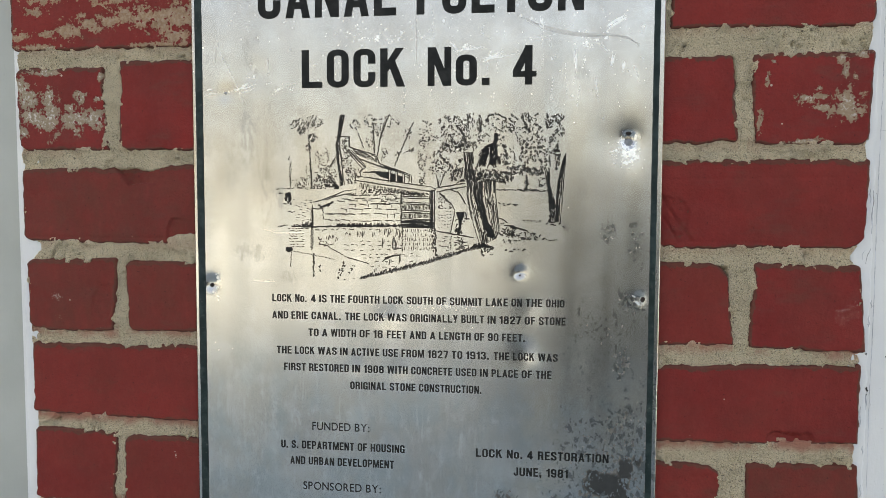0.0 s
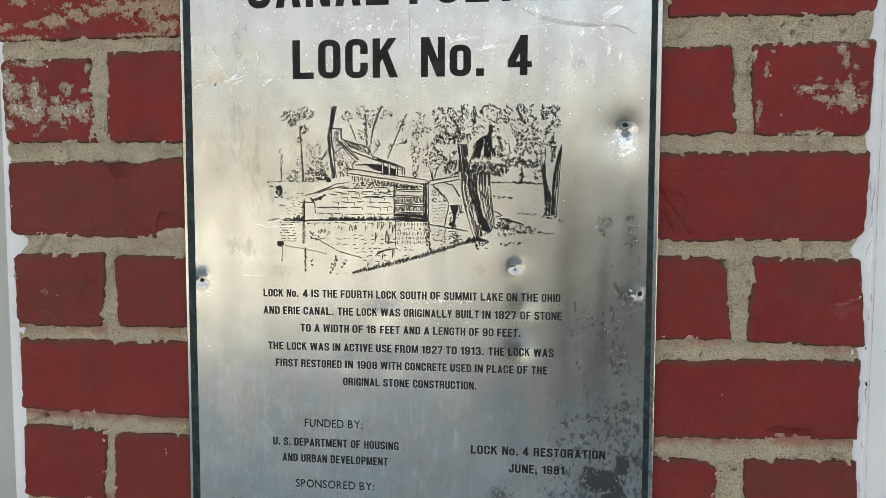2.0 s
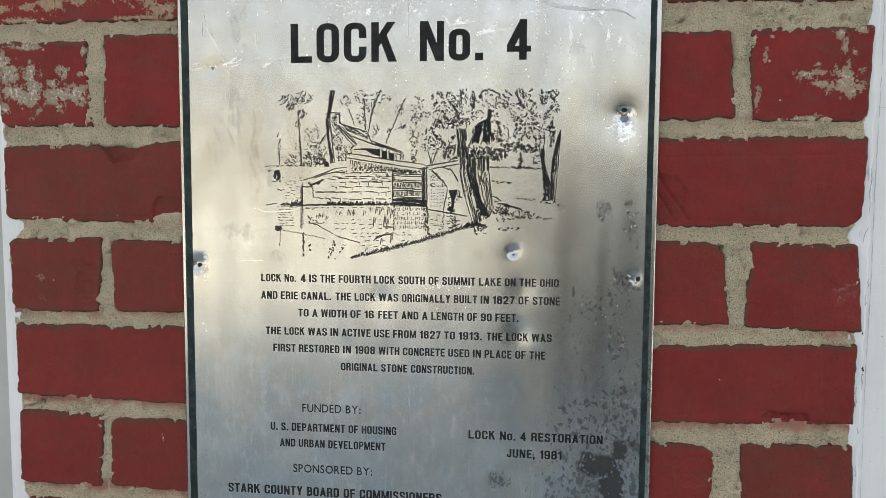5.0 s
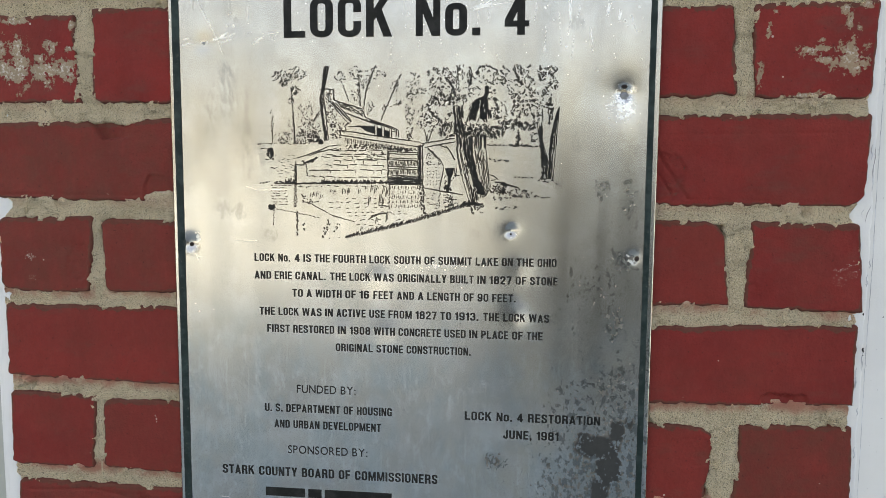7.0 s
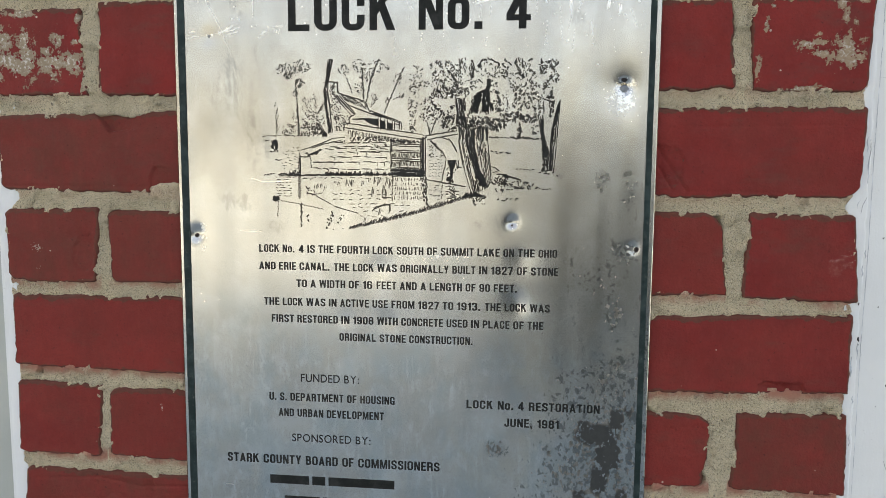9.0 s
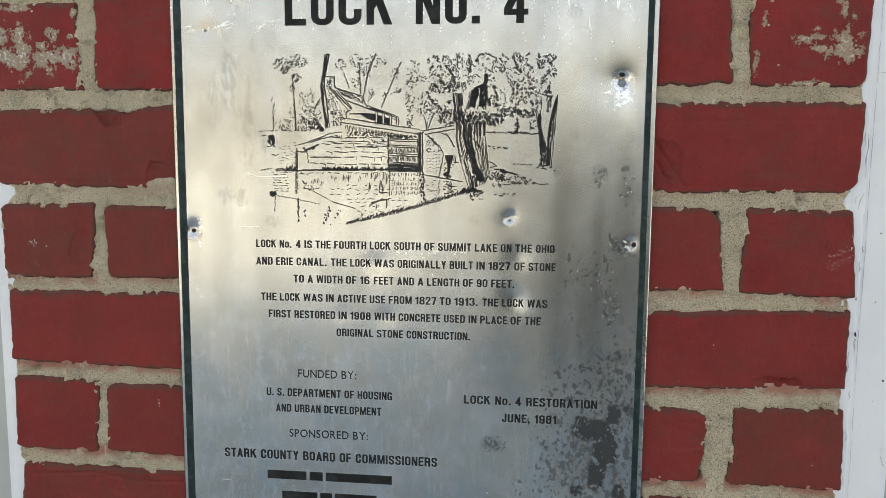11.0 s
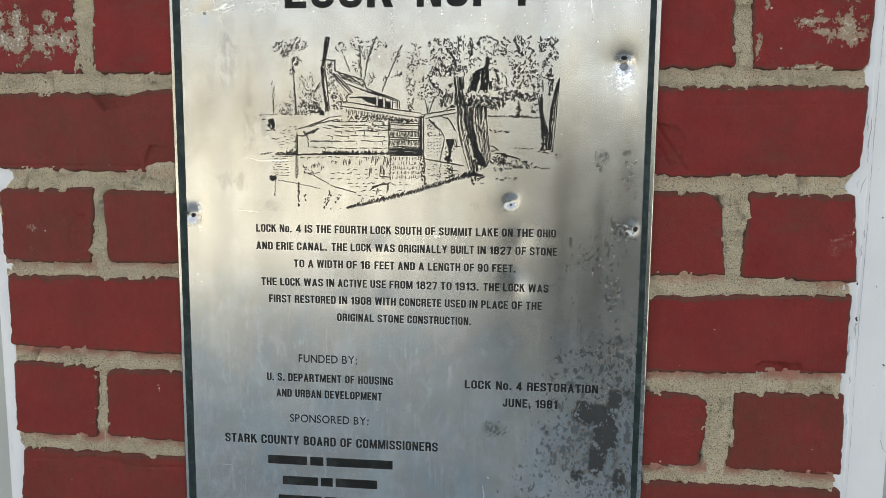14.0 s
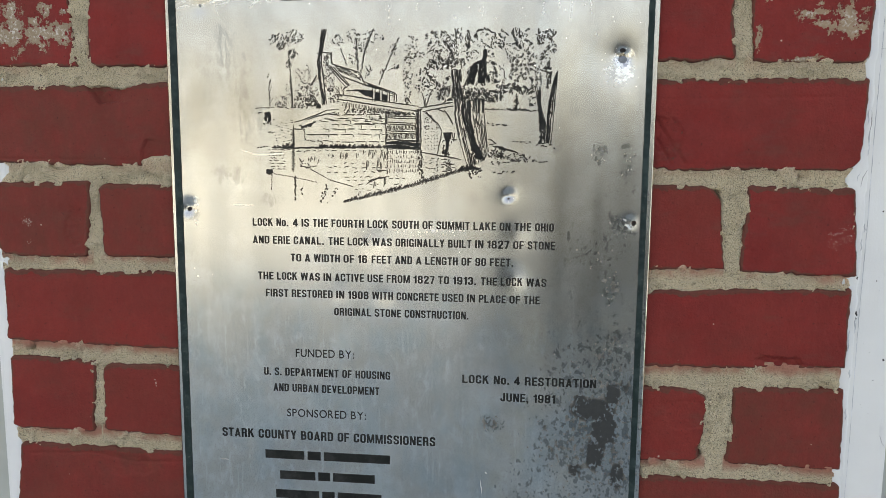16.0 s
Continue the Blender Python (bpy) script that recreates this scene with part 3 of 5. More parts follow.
def sheet():
    def dense(lo, hi, coarse, spots):
        """Steps from lo to hi, finer round the sharp dents."""
        out = [lo]
        while out[-1] < hi - 1e-6:
            near = min(abs(out[-1] + 0.5 - q) for q in spots)
            out.append(min(hi, out[-1] + (0.45 if near < 9 else coarse)))
        return np.array(out)

    xs, zs = dense(-HALF, HALF, 1.4, (-155, 72, 144, 153)), dense(BOTTOM, TOP, 1.4, (91, -1, -15))
    X, Z = np.meshgrid(xs, zs)
    d = np.minimum(HALF - np.abs(X), np.minimum(Z - BOTTOM, TOP - Z))
    y = surface(X, Z) + 0.5 * np.clip(1 - d / 1.3, 0, 1) ** 2
    verts = np.stack([X, y, Z + Z0 * 1000], -1).reshape(-1, 3) / 1000
    nu, nv = len(xs), len(zs)
    ring = [*range(nu), *range(2 * nu - 1, nu * nv, nu), *range(nu * nv - 2, nu * (nv - 1) - 1, -1), *range(nu * (nv - 2), 0, -nu)]
    back = verts[ring].copy()
    back[:, 1] = -0.0016
    k, n = len(ring), len(verts)
    faces = grid_faces(nu, nv).tolist() + [[ring[i], n + i, n + (i + 1) % k, ring[(i + 1) % k]] for i in range(k)]
    me = mesh_of("sheet", np.concatenate([verts, back]), faces + [[n + i for i in range(k)]], METAL)

    def ovals(rows, base=-0.5):
        v = np.full(X.shape, base)
        for cx, cz, rx, rz, top in rows:
            v = np.maximum(v, top - 0.45 * (((X - cx) / rx) ** 2 + ((Z - cz) / rz) ** 2))
        return v

    oxide = -0.75 + 0.9 * smooth(48, 140, X + 0.16 * (20 - Z)) * smooth(90, 10, Z) * (0.82 + 0.18 * smooth(-40, -150, Z)) + 0.25 * fbm(X, Z, 40, 71)
    oxide = np.maximum(oxide, ovals([(133, -149, 15, 8, 0.95), (146, -137, 6, 9, 0.84), (141, -163, 9, 14, 0.95), (135, -181, 7, 13, 0.86), (124, -142, 7, 7, 0.66), (151, -196, 6, 12, 0.76), (122, -193, 6, 6, 0.74),
                                     (154, -131, 5, 7, 0.62), (147, -97, 7, 6, 0.5), (140, -110, 7, 7, 0.5), (156, -142, 3, 5, 0.6), (62, -162, 10, 7, 0.50), (100, -161, 5, 5, 0.5), (148, -20, 9, 9, 0.55),
                                     (132, 28, 7, 9, 0.42), (142, -62, 8, 14, 0.46), (126, -170, 22, 40, 0.42), (146, -180, 12, 30, 0.42), (108, -178, 24, 26, 0.3), (150, 20, 6, 20, 0.3)]))
    smudge = ovals([(-125, 95, 11, 32, 0.62), (-112, 62, 9, 36, 0.62), (-101, 52, 4, 11, 0.9), (-130, 12, 8, 8, 0.75), (-118, 10, 6, 8, 0.75), (-138, 80, 10, 40, 0.5), (-108, 110, 8, 30, 0.5),
                    (-95, -6, 9, 6, 0.65), (46, -3, 7, 6, 0.6), (104, 31, 4, 4, 0.7), (113, 136, 6, 5, 0.85), (-124, 157, 7, 16, 0.62), (-117, 164, 5, 6, 0.6), (-152, 145, 8, 14, 0.5), (-118, 141, 3, 3, 0.7), (-142, 151, 5, 5, 0.6), (-28, 150, 5, 22, 0.5), (112, 60, 8, 20, 0.5), (40, -60, 8, 10, 0.4)])
    fleck_glint = -0.55 + 0.70 * smooth(40, 165, Z) * (0.6 + 0.4 * fbm(X, Z, 60, 75))
    # ovals beside the nail and holes also paint in the dents' glints
    fleck_glint = np.maximum(fleck_glint, ovals([(-142, 127, 14, 3, 0.22), (30, 154, 16, 5, 0.3), (54, 149, 14, 4, 0.3), (120, 160, 26, 12, 0.2), (143.5, 82, 11, 9, 0.62), (138, 93, 4, 4, 0.4), (149, 93, 4, 4, 0.4), (149, -16.5, 4, 1.8, 0.7), (-151, -20, 3, 6, 0.62), (-149.5, -10, 2.5, 8, 0.6), (73, -3.5, 3, 2.5, 0.6), (-145, -58, 12, 10, 0.12),
                                     (56, -198, 8, 4, 0.26), (20, -25, 34, 8, 0.3), (-30, 165, 60, 10, 0.3)]))
    # the blue tint grows towards the bottom, where the painted reflection is bluer
    for name, v in (("oxide", oxide), ("smudge", smudge), ("fleck_glint", fleck_glint), ("tint_mask", np.clip(0.18 + 0.72 * smooth(-40, -110, Z), 0, 1))):
        give(me, name, np.concatenate([v.ravel(), np.full(k, -1.0)]))
    return me


part("sheet", sheet(), plaque, "brushed aluminium sheet, dented, blotched and scratched")


class Pen:
    """Collects flat ink marks, in millimetres on the sheet."""

    def __init__(self, seed=0):
        self.v, self.f, self.layer, self.rng = [], [], [], random.Random(seed)

    def poly(self, pts):
        n = len(self.v)
        self.v += pts
        self.layer += [len(self.f)] * len(pts)
        self.f.append(tuple(range(n, n + len(pts))))

    def stroke(self, pts, width=0.45, taper=0.4, wobble=0.0):
        """A line through points, thinner at its ends."""
        fine = []
        for (ax, az), (bx, bz) in zip(pts, pts[1:]):
            n = max(1, int(math.hypot(bx - ax, bz - az) / 2.0))
            fine += [(ax + (bx - ax) * i / n, az + (bz - az) * i / n) for i in range(n)]
        fine.append(pts[-1])
        if wobble:
            fine = [(x + self.rng.uniform(-wobble, wobble), z + self.rng.uniform(-wobble, wobble)) for x, z in fine]
        m = len(fine) - 1
        if m < 1:
            return
        n = len(self.v)
        for i, (x, z) in enumerate(fine):
            (ax, az), (bx, bz) = fine[max(i - 1, 0)], fine[min(i + 1, m)]
            lx, lz = bx - ax, bz - az
            q = math.hypot(lx, lz) or 1.0
            e = 1 - (1 - taper) * abs(2 * i / m - 1) ** 2
            w = 0.5 * width * e * (self.rng.uniform(0.8, 1.2) if wobble else 1)
            self.v += [(x - lz / q * w, z + lx / q * w), (x + lz / q * w, z - lx / q * w)]
            self.layer += [len(self.f)] * 2
        self.f += [(n + 2 * i, n + 2 * i + 1, n + 2 * i + 3, n + 2 * i + 2) for i in range(m)]

    def dab(self, x, z, size=0.7, angle=None, thin=0.75):
        a = self.rng.uniform(0, math.pi) if angle is None else angle
        c, s = math.cos(a), math.sin(a)
        q = [(1, 0.1), (0.5, 0.55), (-0.4, 0.6), (-1, -0.1), (-0.5, -0.55), (0.5, -0.5)]
        k = self.rng.uniform(0.75, 1.25)
        self.poly([(x + size * k * (u * c - v * thin * s), z + size * k * (u * s + v * thin * c)) for u, v in q])

    def comma(self, x, z, size=0.9, width=0.7):
        """A short bent flick, size being half its length."""
        a, bend = self.rng.gauss(1.45, 0.75), self.rng.choice((-0.45, 0.45)) * self.rng.uniform(0.4, 1.3)
        c, s = math.cos(a), math.sin(a)
        self.stroke([(x + size * (u * c - bend * (1 - u * u) * s), z + size * (u * s + bend * (1 - u * u) * c)) for u in (-1, -0.4, 0.3, 1)], width, 0.45)

    def mesh(self, name, material, lift=0.16):
        P = np.array(self.v)
        y = surface(P[:, 0], P[:, 1]) - lift - 0.001 * (np.array(self.layer) % 41)
        verts = np.stack([P[:, 0], y, P[:, 1] + Z0 * 1000], -1) / 1000
        return mesh_of(name, verts, self.f, material, False)


# border line round the sheet
for name, (x0, x1, z0, z1) in {"left": (-164.2, -158.9, -284, 246), "right": (159.7, 163.7, -284, 246), "top": (-158.9, 159.7, 241, 246), "bottom": (-158.9, 159.7, -284, -279)}.items():
    pen = Pen(3)
    if x1 - x0 < z1 - z0:
        cuts = np.linspace(z0, z1, 240)
        l = x0 + 0.12 * vnoise(cuts, cuts * 0, 3, 1)
        r = x1 + 0.12 * vnoise(cuts, cuts * 0, 3, 2)
        for i in range(len(cuts) - 1):
            pen.poly([(l[i], cuts[i]), (r[i], cuts[i]), (r[i + 1], cuts[i + 1]), (l[i + 1], cuts[i + 1])])
    else:
        cuts = np.linspace(x0, x1, 160)
        for a, b in zip(cuts, cuts[1:]):
            pen.poly([(a, z0), (b, z0), (b, z1), (a, z1)])
    part("border", pen.mesh("border", GREEN, 0.26), plaque, "dark green painted border line")


# ---- lettering
def glyphs(text, bold):
    cu = bpy.data.curves.new("lettering", "FONT")
    cu.body, cu.offset, cu.resolution_u = text, bold, 5
    ob = new("lettering", cu)
    bpy.context.view_layer.update()
    me = bpy.data.meshes.new_from_object(ob.evaluated_get(bpy.context.evaluated_depsgraph_get()))
    bpy.data.objects.remove(ob)
    co = np.array([v.co[:2] for v in me.vertices])
    faces = [tuple(p.vertices) for p in me.polygons]
    bpy.data.meshes.remove(me)
    return co, faces


# The condensed gothic face, in cap heights. b: bar x0 y0 x1 y1; p: polygon; s: open stroke with a corner radius; o: closed stroke.
FACE_OF = {
    "A": "p 0 0 .185 0 .385 1 .215 1; p .415 0 .60 0 .385 1 .215 1; b .13 .19 .47 .335",
    "B": "b 0 0 .185 1; s .15 .09 .92 .43 .92 .43 .53 .09 .53; s .15 .09 .51 .46 .51 .46 .08 .09 .08",
    "C": "s .17 .465 .61 .465 .92 .09 .92 .09 .08 .465 .08 .465 .39",
    "D": "b 0 0 .185 1; s .17 .09 .92 .465 .92 .465 .08 .09 .08",
    "E": "b 0 0 .185 1; b .1 0 .49 .155; b .1 .845 .49 1; b .1 .43 .455 .58",
    "F": "b 0 0 .185 1; b .1 .845 .48 1; b .1 .42 .445 .575",
    "G": "s .17 .465 .66 .465 .92 .09 .92 .09 .08 .465 .08 .465 .45; b .28 .37 .553 .51; b .44 0 .553 .2",
    "H": "b 0 0 .185 1; b .375 0 .56 1; b .1 .425 .46 .58",
    "I": "b 0 0 .185 1",
    "J": "s .15 .365 1 .365 .08 .09 .08 .09 .36",
    "K": "b 0 0 .185 1; p .15 .33 .59 1 .385 1 .15 .63; p .235 .50 .415 0 .625 0 .375 .68",
    "L": "b 0 0 .19 1; b .1 0 .53 .165",
    "M": "b 0 0 .16 1; b .58 0 .74 1; p 0 1 .215 1 .435 0 .31 0; p .74 1 .525 1 .305 0 .43 0",
    "N": "b 0 0 .17 1; b .41 0 .58 1; p 0 1 .20 1 .58 0 .38 0",
    "O": "o .18 .09 .08 .465 .08 .465 .92 .09 .92",
    "P": "b 0 0 .185 1; s .16 .09 .92 .455 .92 .455 .46 .09 .46",
    "R": "b 0 0 .185 1; s .15 .09 .92 .455 .92 .455 .49 .09 .49; p .365 0 .565 0 .535 .45 .355 .45",
    "S": "s .15 .455 .68 .455 .92 .09 .92 .09 .585 .455 .425 .455 .08 .09 .08 .09 .32",
    "T": "b .165 0 .35 1; b 0 .84 .515 1",
    "U": "s .17 .09 1 .09 .08 .465 .08 .465 1",
    "V": "p .215 0 .385 0 .185 1 0 1; p .215 0 .385 0 .59 1 .405 1",
    "W": "p .13 0 .29 0 .18 1 0 1; p .13 0 .29 0 .49 1 .35 1; p .55 0 .71 0 .49 1 .35 1; p .55 0 .71 0 .84 1 .66 1",
    "Y": "b .195 0 .38 .45; p .195 .38 .38 .42 .19 1 0 1; p .195 .42 .38 .38 .575 1 .385 1",
    "o": "o .15 .085 .08 .415 .08 .415 .715 .085 .715",
    "0": "o .17 .09 .08 .44 .08 .44 .92 .09 .92",
    "1": "b .15 0 .335 1; p 0 .70 .2 .70 .2 1 .19 1 .12 .86 0 .83",
    "2": "s .15 .09 .66 .09 .92 .44 .92 .44 .60 .11 .20 .11 .05; b .02 0 .53 .155",
    "3": "s .15 .09 .70 .09 .92 .43 .92 .43 .53 .24 .53; s .15 .24 .51 .45 .51 .45 .08 .09 .08 .09 .30",
    "4": "b .29 0 .47 1; b 0 .20 .57 .345; p 0 .30 .17 .30 .47 .93 .47 1 .31 1 0 .37",
    "5": "b .03 .845 .5 1; b .03 .47 .19 1; s .15 .10 .49 .14 .62 .45 .62 .45 .08 .09 .08 .09 .28",
    "6": "s .16 .45 .70 .45 .92 .09 .92 .09 .08 .45 .08 .45 .56 .10 .56",
    "7": "b 0 .84 .5 1; p .09 0 .28 0 .50 .86 .32 .86",
    "8": "o .15 .10 .54 .44 .54 .44 .92 .10 .92; o .15 .09 .08 .45 .08 .45 .52 .09 .52",
    "9": "s .16 .09 .30 .09 .08 .45 .08 .45 .92 .09 .92 .09 .44 .44 .44",
    ".": "b 0 0 .19 .19",
    ",": "b 0 0 .19 .19; p .06 0 .19 0 .12 -.15 .02 -.15",
}


def rounded(pts, radius, closed):
    """The points of a line, with its corners rounded off."""
    n, out = len(pts), []
    for i, p in enumerate(pts):
        if not closed and i in (0, n - 1):
            out.append(p)
            continue
        a, b = pts[i - 1] - p, pts[(i + 1) % n] - p
        la, lb = np.hypot(*a), np.hypot(*b)
        r = min(radius, 0.49 * la if closed or i > 1 else 0.97 * la, 0.49 * lb if closed or i < n - 2 else 0.97 * lb)
        for k in range(7):
            q = k / 6
            out.append((1 - q) ** 2 * (p + a / la * r) + 2 * q * (1 - q) * p + q * q * (p + b / lb * r))
    return np.array(out)


def letter(ch):
    """The pieces of one letter: pairs of points and faces."""
    pieces = []
    for piece in FACE_OF[ch].split(";"):
        op, *q = piece.split()
        q = [float(v) for v in q]
        if op == "b":
            pieces.append((np.array([(q[0], q[1]), (q[2], q[1]), (q[2], q[3]), (q[0], q[3])]), [(0, 1, 2, 3)]))
        elif op == "p":
            pts = np.array(q).reshape(-1, 2)
            ahead = np.roll(pts, -1, 0)
            turn = (pts[:, 0] * ahead[:, 1] - ahead[:, 0] * pts[:, 1]).sum()
            pieces.append((pts if turn > 0 else pts[::-1], [tuple(range(len(pts)))]))
        else:
            line = rounded(np.array(q[1:]).reshape(-1, 2), q[0], op == "o")
            if op == "o":
                d = np.roll(line, -1, 0) - np.roll(line, 1, 0)
            else:
                d = np.gradient(line, axis=0)
            d = d / np.hypot(d[:, 0], d[:, 1])[:, None]
            # upright strokes are a little heavier than level ones
            side = np.stack([-d[:, 1] * 0.0925, d[:, 0] * 0.08], 1)
            n = len(line)
            faces = [(2 * i + 1, 2 * ((i + 1) % n) + 1, 2 * ((i + 1) % n), 2 * i) for i in range(n if op == "o" else n - 1)]
            pieces.append((np.stack([line + side, line - side], 1).reshape(-1, 2), faces))
    return pieces


CAPS = {}


def lettering(text, left, right, base, cap, gap=0.12, space=0.36, natural=False, starts=()):
    """A line of capitals printed from left to right on the sheet, cap millimetres high. natural: the light, wider face;
    starts: how far along the line each word begins, in thousandths."""
    if natural and "low" not in CAPS:
        co, _ = glyphs("H", 0.004)
        CAPS["low"], CAPS["high"] = co[:, 1].min(), co[:, 1].max()
    verts, faces, x, n, words = [], [], 0.0, 0, [[]]
    for ch in text:
        if ch == " ":
            x += space
            words.append([])
            continue
        if (ch, natural) not in CAPS:
            if natural:
                low, high = CAPS["low"], CAPS["high"]
                co, fs = glyphs(ch, 0.004)
                CAPS[ch, natural] = [((co - (co[:, 0].min(), low)) / (high - low) * (0.85, 1), fs)]
            else:
                CAPS[ch, natural] = letter(ch)
        pieces = CAPS[ch, natural]
        wide = max(co[:, 0].max() for co, _ in pieces)
        for k, (co, fs) in enumerate(pieces):
            words[-1].append(len(verts))
            verts.append(np.stack([co[:, 0] + x, co[:, 1], np.full(len(co), 0.010 * k)], 1))
            faces += [tuple(i + n for i in f) for f in fs]
            n += len(co)
        x += wide + gap
    # each word fills its own stretch of the line
    full = (right - left) / cap
    for i, w in enumerate(words if starts else ()):
        stop = " " in text and text.split(" ")[i].endswith(".")
        a = starts[i] / 1000 * full
        b = starts[i + 1] / 1000 * full - (0.60 if stop else 0.47) if i + 1 < len(words) else full
        lo, hi = min(verts[k][:, 0].min() for k in w), max(verts[k][:, 0].max() for k in w)
        b = min(b, a + 1.12 * (hi - lo) * full / (x - gap))
        for k in w:
            verts[k][:, 0] = a + (verts[k][:, 0] - lo) / (hi - lo) * (b - a)
    P = np.concatenate(verts)
    u = left + (P[:, 0] - P[:, 0].min()) / (P[:, 0].max() - P[:, 0].min()) * (right - left)
    v = base + P[:, 1] * cap
    y = surface(u, v) - 0.17 - P[:, 2]
    me = mesh_of("lettering", np.stack([u, y, v + Z0 * 1000], 1) / 1000, faces, BLACK, False)
    return part("lettering", me, plaque, "black printed capitals")


def bars(left, right, base, cap, words):
    """Plain bars in the place of a line that is not spelled out."""
    pen = Pen(9)
    total = sum(words) + 0.5 * (len(words) - 1)
    x = left
    for w in words:
        e = x + (right - left) * w / total
        n = max(2, int((e - x) / 4))
        for i in range(n):
            a, b = x + (e - x) * i / n, x + (e - x) * (i + 1) / n
            pen.poly([(a, base), (b, base), (b, base + cap), (a, base + cap)])
        x = e + (right - left) * 0.5 / total
    return part("text_bar", pen.mesh("text_bar", BLACK), plaque, "plain black bar of text")


lettering("CANAL FULTON", -116.3, 113.1, 177.9, 33.0)
lettering("LOCK No. 4", -84.3, 81.8, 128.7, 26.7, space=0.44)
lettering("LOCK No. 4 IS THE FOURTH LOCK SOUTH OF SUMMIT LAKE ON THE OHIO", -107.9, 102.8, -24.7, 5.5, starts=(0, 82, 138, 168, 206, 270, 391, 473, 574, 620, 741, 826, 873, 940))
lettering("AND ERIE CANAL. THE LOCK WAS ORIGINALLY BUILT IN 1827 OF STONE", -108.1, 103.8, -37.2, 5.5, starts=(0, 69, 140, 258, 323, 405, 483, 656, 744, 783, 867, 913))
lettering("TO A WIDTH OF 16 FEET AND A LENGTH OF 90 FEET.", -80.8, 75.8, -49.5, 5.5, starts=(0, 65, 107, 243, 308, 371, 477, 570, 612, 773, 834, 898))
lettering("THE LOCK WAS IN ACTIVE USE FROM 1827 TO 1913. THE LOCK WAS", -104.9, 98.7, -62.9, 5.5, starts=(0, 68, 153, 234, 274, 389, 456, 549, 634, 684, 780, 847, 933))
lettering("FIRST RESTORED IN 1908 WITH CONCRETE USED IN PLACE OF THE", -99.5, 94.5, -75.2, 5.5, starts=(0, 98, 264, 308, 397, 487, 653, 742, 784, 893, 944))
lettering("ORIGINAL STONE CONSTRUCTION.", -49.8, 45.5, -87.5, 5.5, starts=(0, 306, 530))
lettering("FUNDED BY:", -78.4, -35.7, -118.8, 5.8, 0.16, 0.4, True)
lettering("U. S. DEPARTMENT OF HOUSING", -102.2, -9.8, -133.1, 5.7)
lettering("AND URBAN DEVELOPMENT", -95.4, -17.7, -144.9, 5.7)
lettering("SPONSORED BY:", -85.6, -27.4, -163.7, 5.8, 0.16, 0.4, True)
lettering("LOCK No. 4 RESTORATION", 41.8, 134.7, -133.2, 6.0)
lettering("JUNE, 1981", 68.8, 106.8, -145.5, 6.0)
lettering("STARK COUNTY BOARD OF COMMISSIONERS", -135.0, 22.9, -181.0, 6.6)
bars(-102.7, -9.9, -196.2, 6.4, (6, 2, 10))
bars(-91.9, -21.2, -211.8, 6.4, (6, 2, 7))
bars(-95.2, -16.3, -226.5, 6.4, (7, 2, 7))


# ---- the drawing of the lock, on a sheet of 505 x 285 units
def on(u, v):
    s, t = (u - 495) / 505, (v - 205) / 285
    x = (-101.0 + 202.4 * s) * (1 - t) + (-102.2 + 205.1 * s) * t
    return x, (109.5 - 2.1 * s) * (1 - t) + (-6.6 + 3.5 * s) * t


